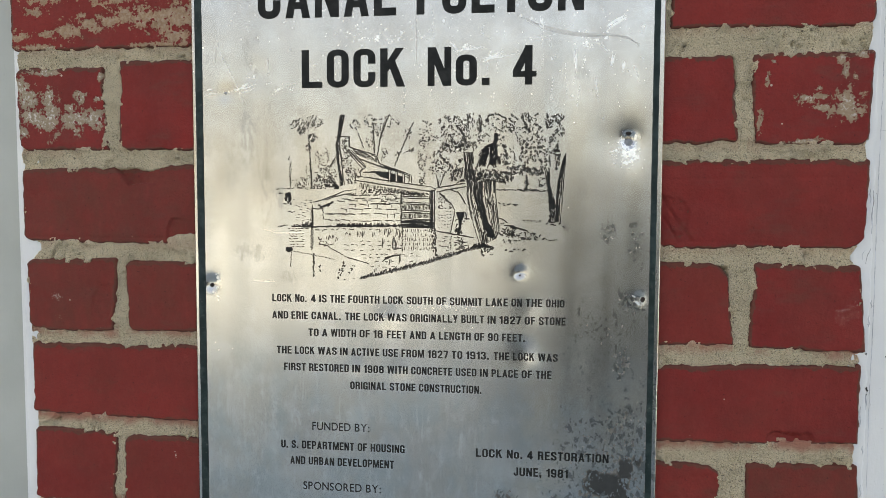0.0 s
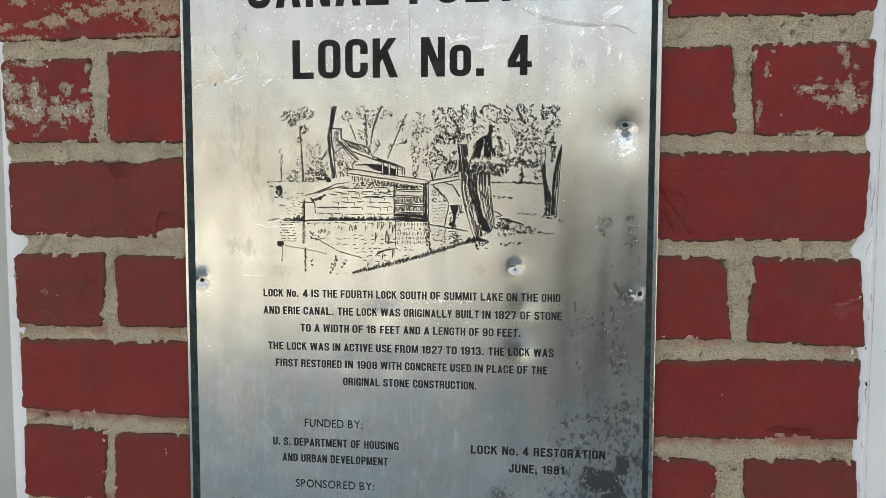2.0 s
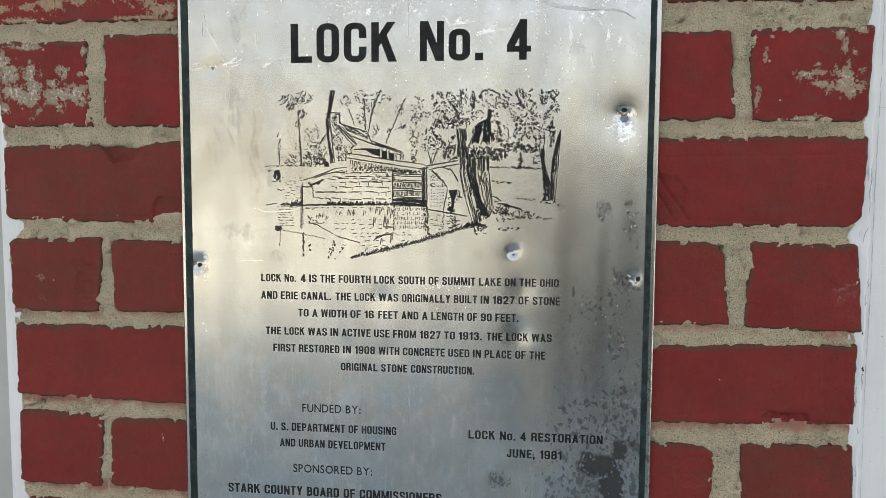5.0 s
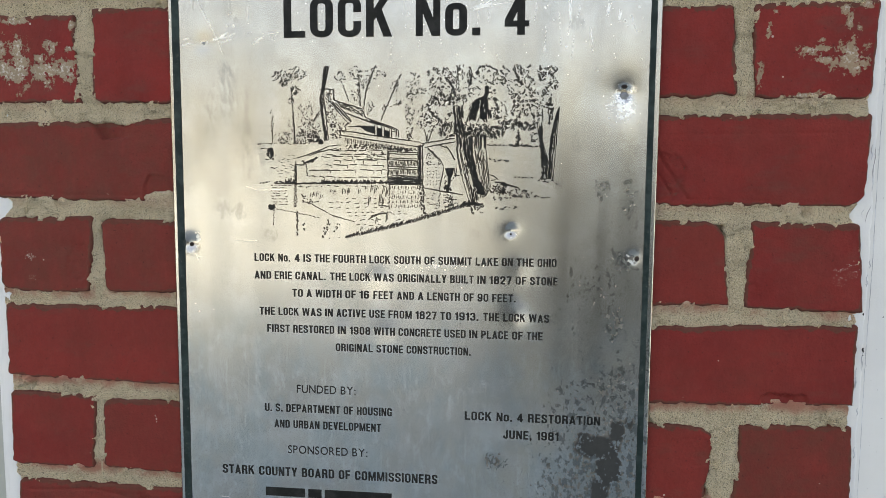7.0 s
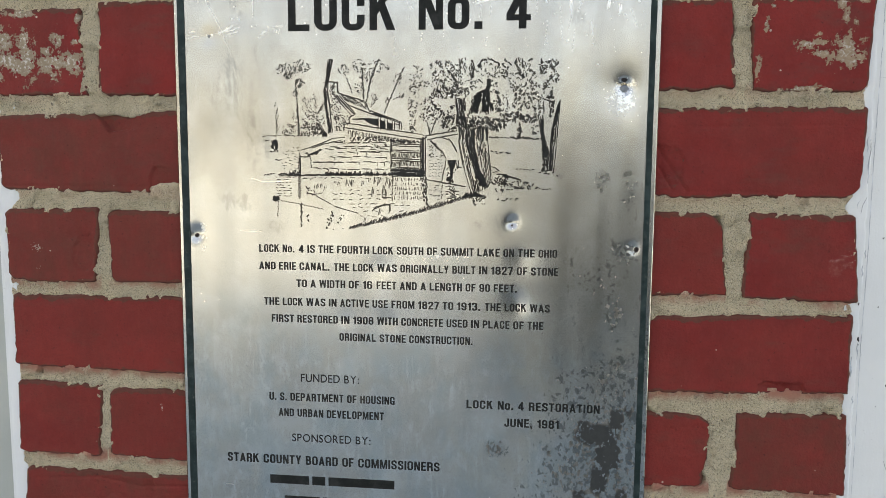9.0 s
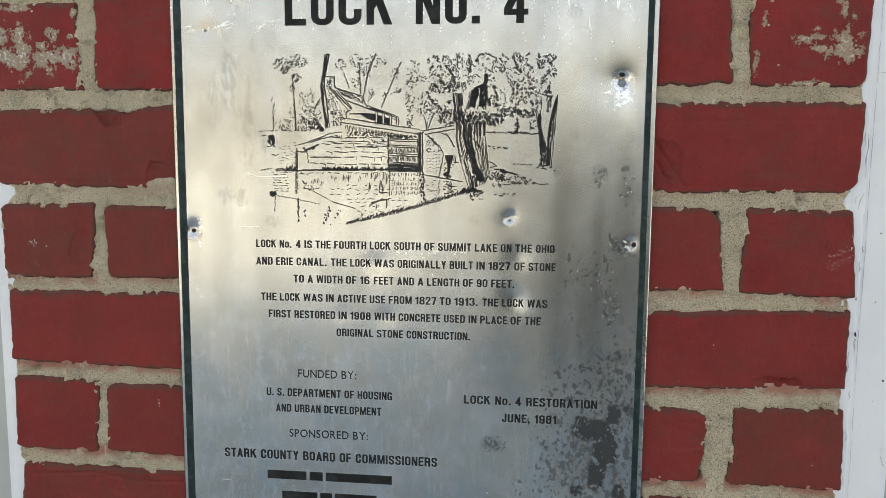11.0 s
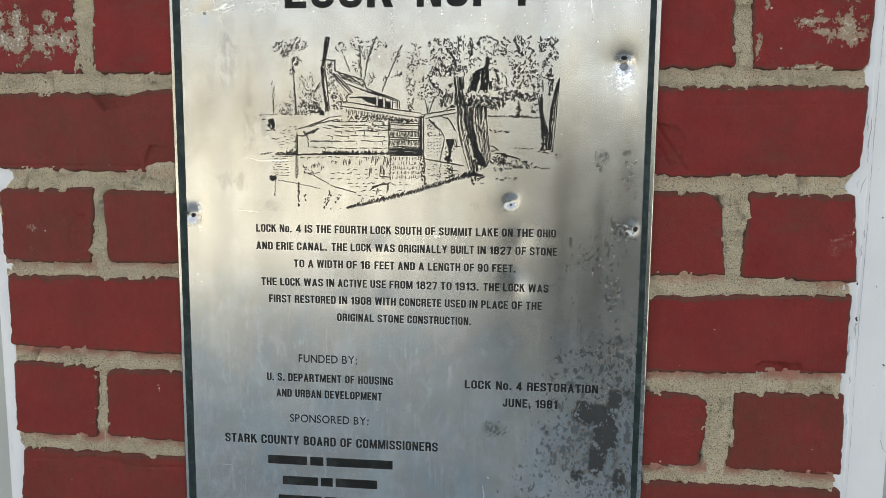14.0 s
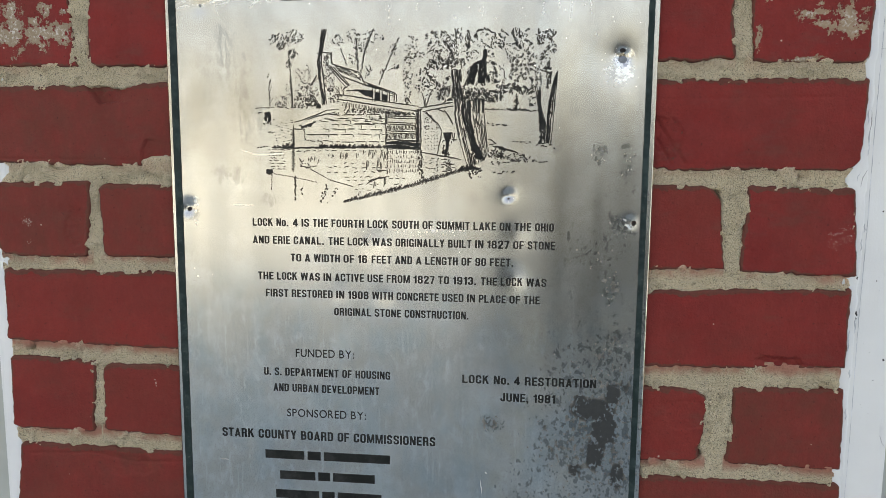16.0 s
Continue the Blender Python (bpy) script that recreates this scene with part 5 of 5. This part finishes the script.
def great_crown(p):
    for area, n in (((160, 60, 34, 40), 34), ((200, 110, 60, 40), 44), ((228, 50, 24, 36), 26), ((170, 160, 40, 34), 36), ((215, 195, 76, 30), 80), ((265, 110, 22, 80), 44), ((310, 110, 30, 90), 34),
                    ((240, 175, 50, 26), 44), ((300, 190, 30, 26), 30), ((170, 290, 36, 40), 30), ((230, 350, 44, 40), 70), ((250, 300, 40, 44), 46), ((320, 340, 60, 34), 90), ((400, 345, 60, 34), 100),
                    ((470, 355, 50, 34), 96), ((505, 320, 24, 26), 40), ((470, 240, 20, 60), 40), ((450, 160, 20, 40), 18), ((420, 75, 60, 40), 30), ((345, 90, 14, 60), 26), ((480, 90, 26, 40), 18),
                    ((510, 250, 24, 60), 22), ((360, 150, 40, 30), 20), ((140, 210, 14, 18), 12)):
        p.commas(int(0.62 * n), *area), p.dots(int(0.22 * n), *area, size=0.72)
    p.chain(5, (140, 246), (170, 276), (204, 312), size=0.9, spread=3), p.chain(6, (206, 318), (196, 376), size=0.8, spread=4, flick=0.5), p.chain(5, (226, 90), (262, 140), (270, 160), size=0.9, spread=3)
    p.chain(6, (342, 30), (346, 90), (338, 140), size=0.85, spread=3, flick=0.3), p.chain(6, (376, 60), (392, 28), (440, 22), (480, 46), (470, 70), size=0.8, spread=2, flick=0.3)
    p.chain(6, (282, 30), (284, 90), size=0.85, spread=4, flick=0.3), p.chain(5, (470, 186), (484, 240), (488, 292), size=0.85, spread=4, flick=0.4), p.chain(5, (230, 380), (330, 362), (420, 384), (520, 350), size=0.8, spread=7, flick=0.6)
    p.chain(6, (300, 20), (270, 60), size=0.8, spread=4, flick=0.4)


def back_foliage(p):
    for area, n in (((60, 110, 38, 60), 30), ((55, 170, 30, 30), 24), ((40, 260, 24, 60), 34), ((40, 340, 18, 50), 20), ((105, 290, 28, 60), 34), ((110, 150, 16, 16), 10), ((120, 235, 26, 20), 14),
                    ((140, 330, 26, 26), 12), ((30, 385, 26, 14), 12)):
        p.dots(n, *area, size=0.66)
    p.line((114, 340), (130, 412), width=0.7), p.line((160, 330), (132, 412), width=0.7), p.line((130, 362), (128, 410), width=0.7)
    for area, n in (((515, 55, 22, 36), 18), ((508, 95, 16, 22), 16), ((580, 45, 22, 30), 20), ((590, 100, 30, 28), 26), ((630, 50, 30, 36), 16), ((640, 110, 26, 50), 24), ((575, 190, 24, 50), 34), ((580, 250, 30, 40), 34),
                    ((545, 130, 20, 40), 14), ((620, 180, 26, 40), 24), ((625, 240, 24, 30), 22), ((560, 315, 44, 26), 60), ((630, 325, 44, 20), 60), ((670, 280, 22, 40), 26), ((665, 190, 22, 50), 30),
                    ((700, 60, 20, 40), 26), ((745, 45, 32, 26), 34), ((755, 105, 24, 40), 30), ((720, 180, 20, 60), 34), ((742, 230, 14, 60), 26), ((690, 240, 14, 40), 14), ((660, 380, 20, 30), 14), ((585, 385, 12, 36), 18)):
        p.dots(int(0.62 * n), *area, size=0.74), p.commas(int(0.4 * n), *area)
    p.chain(6, (562, 22), (572, 70), (610, 118), size=0.8, spread=3, flick=0.3), p.chain(6, (596, 30), (600, 66), size=0.8, spread=4, flick=0.4), p.chain(6, (690, 30), (694, 100), size=0.8, spread=3)
    p.chain(7, (586, 350), (586, 422), size=0.7, spread=2), p.line((702, 240), (704, 300), width=0.8), p.chain(6, (740, 160), (748, 260), (736, 320), size=0.75, spread=4, flick=0.3)


def right_trees(p):
    p.bark([(676, 312), (694, 420), (708, 560), (700, 600)], [(700, 306), (704, 400), (736, 520), (738, 590)], 8, 0.75, 0.25)
    p.chain(4, (690, 330), (698, 420), (714, 540), size=0.9, spread=4), p.dots(34, 712, 520, 14, 60, size=0.9, angle=-1.2)
    p.bark([(770, 262), (744, 380), (738, 470), (734, 590)], [(786, 228), (776, 350), (768, 460), (756, 598)], 8, 0.72, 0.3), p.line((784, 226), (770, 270), (748, 380), (742, 470), width=0.9, wobble=0.3)
    p.chain(5, (776, 260), (758, 350), (746, 450), size=0.85, spread=3), p.line((690, 602), (700, 580), (712, 596), (740, 590), width=0.9)


draw("sapling", 40, UP_LEFT, saplings)
draw("bare_tree", 41, UP_LEFT, bare_trees)
draw("cottage", 42, UP_LEFT, cottage)
draw("leaning_pole", 43, UP_LEFT, leaning_pole)
draw("balance_beam", 44, UP_LEFT, balance_beam)
draw("stone_wall", 45, LOW_LEFT, stone_wall)
draw("lock_gate", 46, LOW_RIGHT, lock_gate)
draw("right_abutment", 47, LOW_RIGHT, right_abutment)
draw("water", 48, LOW_LEFT, water)
draw("bank", 49, LOW_RIGHT, bank)
draw("great_tree", 50, LOW_RIGHT, great_tree)
draw("stump", 54, UP_RIGHT, stump)
draw("great_crown", 51, UP_RIGHT, great_crown)
draw("back_foliage", 52, UP_RIGHT, back_foliage)
draw("forked_tree", 53, UP_RIGHT, right_trees)


# ---- fixings in the sheet
def stud(name, x, z, radius, material, label, rise=0.5, sink=0.0):
    bm = bmesh.new()
    bmesh.ops.create_uvsphere(bm, u_segments=20, v_segments=10, radius=1.0)
    y = float(surface(x, z)) + sink
    for v in bm.verts:
        v.co = ((x + v.co.x * radius) / 1000, (y - v.co.y * 0 + v.co.y * rise) / 1000, Z0 + (z + v.co.z * radius) / 1000)
    me = bpy.data.meshes.new(name)
    bm.to_mesh(me)
    bm.free()
    me.materials.append(material)
    me.polygons.foreach_set("use_smooth", np.full(len(me.polygons), True))
    part(name, me, plaque, label)


stud("nail_head", 144.4, 88.4, 3.2, STEEL, "dull steel nail head", 0.7)
stud("screw_hole", 144.3, 95.6, 2.1, HOLE, "dark hole above the nail", 0.3)
stud("screw_hole", -154.5, -14.2, 1.9, HOLE, "dark empty screw hole", 0.3)
stud("screw_hole", 156.0, -18.1, 1.9, HOLE, "dark empty screw hole", 0.3)
stud("screw_hole", 71.8, -3.0, 0.8, HOLE, "small dark nail hole", 0.25)

# grey disc added for the dark dot seen in a shallow dent
stud("screw_hole", -141.5, 126.0, 1.1, STEEL, "small grey disc for the dark dot in a shallow dent", 0.2)

# ---- scratches and scuffs
SCUFF = plain("pale_paint_spatter", (0.78, 0.775, 0.745), (0.88, 0.87, 0.84), 300, 0.32, 0.75, 0.02)
LIME = plain("pale_lime", (0.48, 0.42, 0.37), (0.70, 0.65, 0.59), 300, 0.8)
GRIME = plain("grey_scuff", (0.43, 0.415, 0.395), (0.49, 0.475, 0.455), 240, 0.30, 1.0, 0.02)


def scratch(material, width, *pts, label="pale scratch in the metal", wobble=0.25):
    pen = Pen(int(pts[0][0] * 7 + pts[0][1] * 3))
    pen.stroke(pts, width, 0.25, wobble)
    part("scratch", pen.mesh("scratch", material, 0.13), plaque, label)


scratch(SCUFF, 0.35, (-114, 28), (-104, 25), (-84, 26))
scratch(SCUFF, 0.35, (-122, -10), (-106, -10))
scratch(SCUFF, 0.5, (-30, -38), (-26, -33), (-23, -29))
scratch(SCUFF, 0.6, (-137, -199), (-131, -199))
scratch(SCUFF, 0.6, (55.5, -205), (56.5, -211), (56, -216))
# a grey scuff in two strands, and two thin dark runs
for drop, wide in ((0.0, 2.3), (-1.5, 0.7)):
    scratch(GRIME, wide, (73.9, 173.7 + drop), (79, 170.7 + drop), (86.7, 167.5 + drop), (98.1, 164.3 + drop), (105.7, 162.7 + drop), (117, 161.2 + 0.7 * drop), (127, 161.2 + 0.4 * drop), (137, 160.2), (143.2, 158.5),
            (150, 154.2 + drop), label="grey curved scuff", wobble=0.15)
scratch(GRIME, 0.45, (-2, 190), (-1.5, 160), (-1.2, 145), label="thin dark run mark")
scratch(GRIME, 0.45, (-148.5, 157.7), (-148.6, 148.4), label="thin dark run mark")


def splash(width, *pts):
    """A ragged dash of pale paint along a line."""
    pen = Pen(int(abs(pts[0][0]) * 7 + abs(pts[0][1]) * 3))
    strands = max(1, round(width / 0.7))
    for k in range(strands):
        off = (k - (strands - 1) / 2) * 0.6
        (ax, az), (bx, bz) = pts[0], pts[-1]
        q = math.hypot(bx - ax, bz - az)
        nx, nz = (az - bz) / q * off, (bx - ax) / q * off
        pen.stroke([(x + nx + pen.rng.uniform(-0.4, 0.4), z + nz + pen.rng.uniform(-0.4, 0.4)) for x, z in pts], min(width, 0.95) * pen.rng.uniform(0.7, 1.2), 0.3, 0.2)
    for _ in range(int(4 * strands)):
        (ax, az), (bx, bz) = pts[0], pts[-1]
        q = pen.rng.uniform(-0.15, 1.2)
        pen.dab(ax + (bx - ax) * q + pen.rng.gauss(0, 0.5 * width), az + (bz - az) * q + pen.rng.gauss(0, 0.5 * width), pen.rng.uniform(0.18, 0.45), None, 0.9)
    part("paint_splash", pen.mesh("paint_splash", SCUFF, 0.13), plaque, "dash of pale paint")


splash(3.50, (128.8, 166.0), (134.9, 169.9), (141.0, 173.1))
splash(1.96, (44.7, 145.8), (51.0, 147.5), (57.7, 148.4))
splash(0.84, (51.0, 148.0), (58.7, 152.5))
splash(0.70, (56.1, 148.1), (62.6, 149.0), (68.4, 149.8))
splash(1.12, (22.9, 158.5), (24.8, 155.9), (27.2, 152.0))
splash(1.40, (26.8, 152.0), (34.0, 153.5), (40.8, 154.2))
splash(0.70, (35.3, 156.3), (40.8, 153.8), (46.4, 154.7))
splash(1.12, (107.9, 151.8), (108.2, 144.5), (108.6, 137.0))
splash(0.84, (121.7, 132.7), (122.1, 127.9), (122.9, 122.9))
splash(1.96, (132.1, 140.6), (133.2, 147.8))
splash(1.12, (140.0, 143.6), (139.5, 137.0))
splash(0.98, (125.6, 154.8), (129.7, 149.7))
splash(1.26, (84.7, 174.3), (85.6, 166.5))
splash(0.56, (75.9, 159.8), (85.5, 160.8), (93.7, 162.2))
splash(0.84, (112.4, 154.1), (118.1, 153.1))
splash(1.12, (82.9, 169.1), (86.1, 166.5))
splash(0.63, (-147.1, 164.7), (-145.8, 157.0), (-143.3, 150.9), (-137.1, 140.1), (-132.2, 129.3), (-128.4, 119.6))
splash(0.98, (-157.2, 124.0), (-153.0, 125.6), (-149.1, 126.3))
splash(0.84, (-155.4, 128.3), (-151.7, 129.1))
splash(1.12, (-134.4, 127.7), (-129.1, 129.5), (-124.0, 132.7))
splash(0.70, (-132.8, 128.5), (-123.7, 130.2), (-118.9, 131.8))
splash(0.70, (-129.2, 126.0), (-120.6, 129.1))
splash(0.70, (-96.5, 131.4), (-91.7, 131.9), (-87.8, 132.9))
splash(0.56, (-94.2, 130.0), (-94.5, 128.5))
splash(0.56, (-92.6, 129.7), (-92.4, 127.9))
splash(0.56, (-90.6, 130.0), (-90.9, 128.1))
splash(0.56, (-109.0, 149.6), (-109.1, 140.3))
splash(2.24, (-104.1, 126.2), (-101.8, 128.0), (-99.0, 129.1))
splash(0.70, (-110.7, 132.3), (-108.2, 132.5))


def spatter():
    """Bright specks and short drips over the upper part of the sheet, a few of them large and dragged."""
    pen = Pen(77)
    for _ in range(190):
        x, z = pen.rng.uniform(-60, 156), 205 - abs(pen.rng.gauss(0, 62))
        if x > -60 + 150 * pen.rng.random() ** 1.3:
            pen.dab(x, z, 0.28 + 0.75 * pen.rng.random() ** 4, None, 1.1)
    for _ in range(12):
        x, z = pen.rng.uniform(-10, 150), pen.rng.uniform(112, 195)
        for k in range(pen.rng.randint(2, 6)):
            pen.dab(x + pen.rng.gauss(0, 0.35), z - k * pen.rng.uniform(1.2, 2.6), pen.rng.uniform(0.35, 0.75), 1.45, 0.6)
    # specks round the nail, which also stand in for the dent's sparkle
    for _ in range(70):
        a, q = pen.rng.uniform(0, 6.28), 3.5 + abs(pen.rng.gauss(0, 6))
        pen.dab(143.5 + q * math.cos(a), 86 + q * math.sin(a) - 2, 0.2 + 0.5 * pen.rng.random() ** 2, None, 1.0)
    for _ in range(30):
        pen.dab(pen.rng.gauss(5, 30), pen.rng.gauss(-30, 8), 0.2 + 0.35 * pen.rng.random() ** 2, None, 1.0)
    for x, z, r in ((17.9, 173.1, 1.7), (105.2, 168.1, 1.0), (92, 145.9, 1.1), (106.3, 120.6, 1.1), (114.5, 163.9, 1.0), (128.3, 158.9, 1.4), (128.8, 163.1, 1.3), (77.7, 173, 1.2), (70.7, 175.1, 1.2), (152.3, 166, 1.1),
                    (151.1, 162, 1.0), (92.4, 119.2, 1.2), (-124.3, 137.5, 1.1), (-119.8, 137.4, 1.1), (-122.4, 145.5, 0.8), (-93, 155.9, 0.7), (-116.5, 164.6, 0.8), (130.5, 175, 0.8), (152.1, 145.2, 1.0), (50.9, 121, 0.8)):
        pen.dab(x, z, r, None, 1.1)
    for ax, az, bx, bz in ((108.6, 137, 106.7, 127.9), (86.3, 148.8, 85.1, 137.4), (92.9, 133.5, 91.6, 116.9), (100.9, 142.2, 102.8, 120.6), (111, 127.5, 109.2, 112.9), (84.8, 166.5, 85.6, 155.1), (90.8, 160, 90.9, 152.7),
                           (48.4, 144.5, 47.9, 135.5), (54.9, 144.3, 54.9, 136.7), (147.2, 140, 151.1, 129.3)):
        k = 0.0
        while k < 1:
            pen.dab(ax + (bx - ax) * k + pen.rng.gauss(0, 0.25), az + (bz - az) * k, pen.rng.uniform(0.3, 0.65), 1.5, 0.7)
            k += pen.rng.uniform(0.05, 0.16)
    specks = part("spatter", pen.mesh("spatter", SCUFF, 0.12), plaque, "bright specks and drips on the metal")
    tagged(specks, "bright specks and drips on the metal", kind="stuff")


spatter()


def on_trim(name, label, material, width, *pts, board=trim_right, y=0.0027):
    pen = Pen(int(abs(pts[0][0]) + abs(pts[0][1])))
    pen.stroke(pts, width, 0.3, 0.12)
    P = np.array(pen.v)
    verts = np.stack([P[:, 0], np.full(len(P), y * 1000), P[:, 1] + Z0 * 1000], -1) / 1000
    part(name, mesh_of(name, verts, pen.f, material, False), board, label)


CRACK = ink("dark_crack", (0.16, 0.155, 0.15), 0.3)
FAINT = ink("faint_crack", (0.42, 0.43, 0.44), 0.3)
on_trim("crack", "hairline crack in the sealant", CRACK, 0.45, (303.0, 44), (303.8, 50), (303.2, 57), y=0.0014)
on_trim("crack", "hairline crack in the sealant", CRACK, 0.35, (300.2, 8), (301.0, 14), (303.4, 19), y=0.0014)
on_trim("crack", "hairline crack in the paint", FAINT, 0.3, (306, 96), (330, 97))
on_trim("crack", "hairline crack in the paint", FAINT, 0.3, (306, 142), (330, 143))
on_trim("crack", "hairline crack in the paint", CRACK, 0.3, (326, -160), (328, -166), (330.4, -169))
on_trim("crack", "hairline crack in the paint", FAINT, 0.5, (306.5, -215), (306.8, -150), (306.2, -80), (306.8, -20), (306.4, 40), (307, 120), (306.5, 210))
on_trim("crack", "hairline crack in the sealant", FAINT, 0.5, (299.6, 17.4), (297.7, 14.4), (298.1, 11.0), y=0.0014)
# short grey streaks up the sealant
for x, z, run in ((302.3, -146, 4), (300.3, -95, 7), (303.7, -84, 6), (304.6, -19, 3), (303.0, 37, 9), (301.4, 53, 5), (303.5, -30, 4), (302.6, -118, 3)):
    on_trim("grey_streak", "grey streak on the sealant", FAINT, 0.9, (x, z - run), (x + 0.5, z - 0.4 * run), (x - 0.3, z + 0.3 * run), (x + 0.2, z + run), y=0.0016)


def pit(x, z, size, angle, y=0.0026):
    """A small dark hole knocked into the white paint."""
    pen = Pen(int(abs(x) * 3 + abs(z)))
    pen.dab(x, z, size, angle, 0.8)
    pen.dab(x + 0.2 * size, z - 0.7 * size, 0.7 * size, angle + 0.7, 0.8)
    verts = [(u / 1000, y - 0.00003 * k, v / 1000 + Z0) for (u, v), k in zip(pen.v, pen.layer)]
    part("pit", mesh_of("pit", verts, pen.f, PIT, False), trim_right, "small dark pit in the white paint")


PIT = ink("dark_pit", (0.035, 0.033, 0.03), 0.1)
for x, z, size, angle, y in ((303.7, -75.6, 1.5, 1.2, 0.0015), (304.0, -79.6, 0.5, 0.3, 0.0015), (302.6, -52.1, 0.9, 1.1, 0.0015), (315.9, -7.8, 0.65, 0.5, 0.0026), (323.9, -107.2, 1.1, -0.6, 0.0026), (315.5, -53.9, 0.5, 0.9, 0.0026),
                             (318.5, -122, 0.35, 0.2, 0.0026), (327.5, -86, 0.35, 0.4, 0.0026)):
    pit(x, z, size, angle, y)


def on_brick(x, z, *pts, width=0.7, loose=1.1):
    """A pale scuff on a brick's face, around x, z."""
    pen = Pen(int(abs(x) + abs(z)))
    for (a, b), (c, d) in zip(pts, pts[1:]):
        for _ in range(22):
            q = pen.rng.random()
            pen.dab(x + a + (c - a) * q + pen.rng.gauss(0, loose), z + b + (d - b) * q + pen.rng.gauss(0, loose), width * pen.rng.uniform(0.12, 0.5), None, 0.6)
    P = np.array(pen.v)
    verts = np.stack([P[:, 0], np.full(len(P), -0.45), P[:, 1] + Z0 * 1000], -1) / 1000
    part("scuff", mesh_of("scuff", verts, pen.f, LIME, False), pier, "pale scuff on red paint")


on_brick(-281, -25, (-3, 0.6), (0, 0.2), (3, -1), width=1.0)
on_brick(-280, -26, (-1, -0.5), (2.5, -0.6), width=0.8)
on_brick(-279, -41, (-2, 0), (2, 0.4), width=0.5)
on_brick(-187, -144, (0, 3), (0.4, -3), width=1.0, loose=0.25)
on_brick(290, -23, (-8, -1), (0, 1), (6, 5), width=0.9)
on_brick(291, -27, (-9, -3), (0, 0), (6, 3), width=0.8)
on_brick(286, -32, (-3, -1), (2, 0.5), width=0.5)
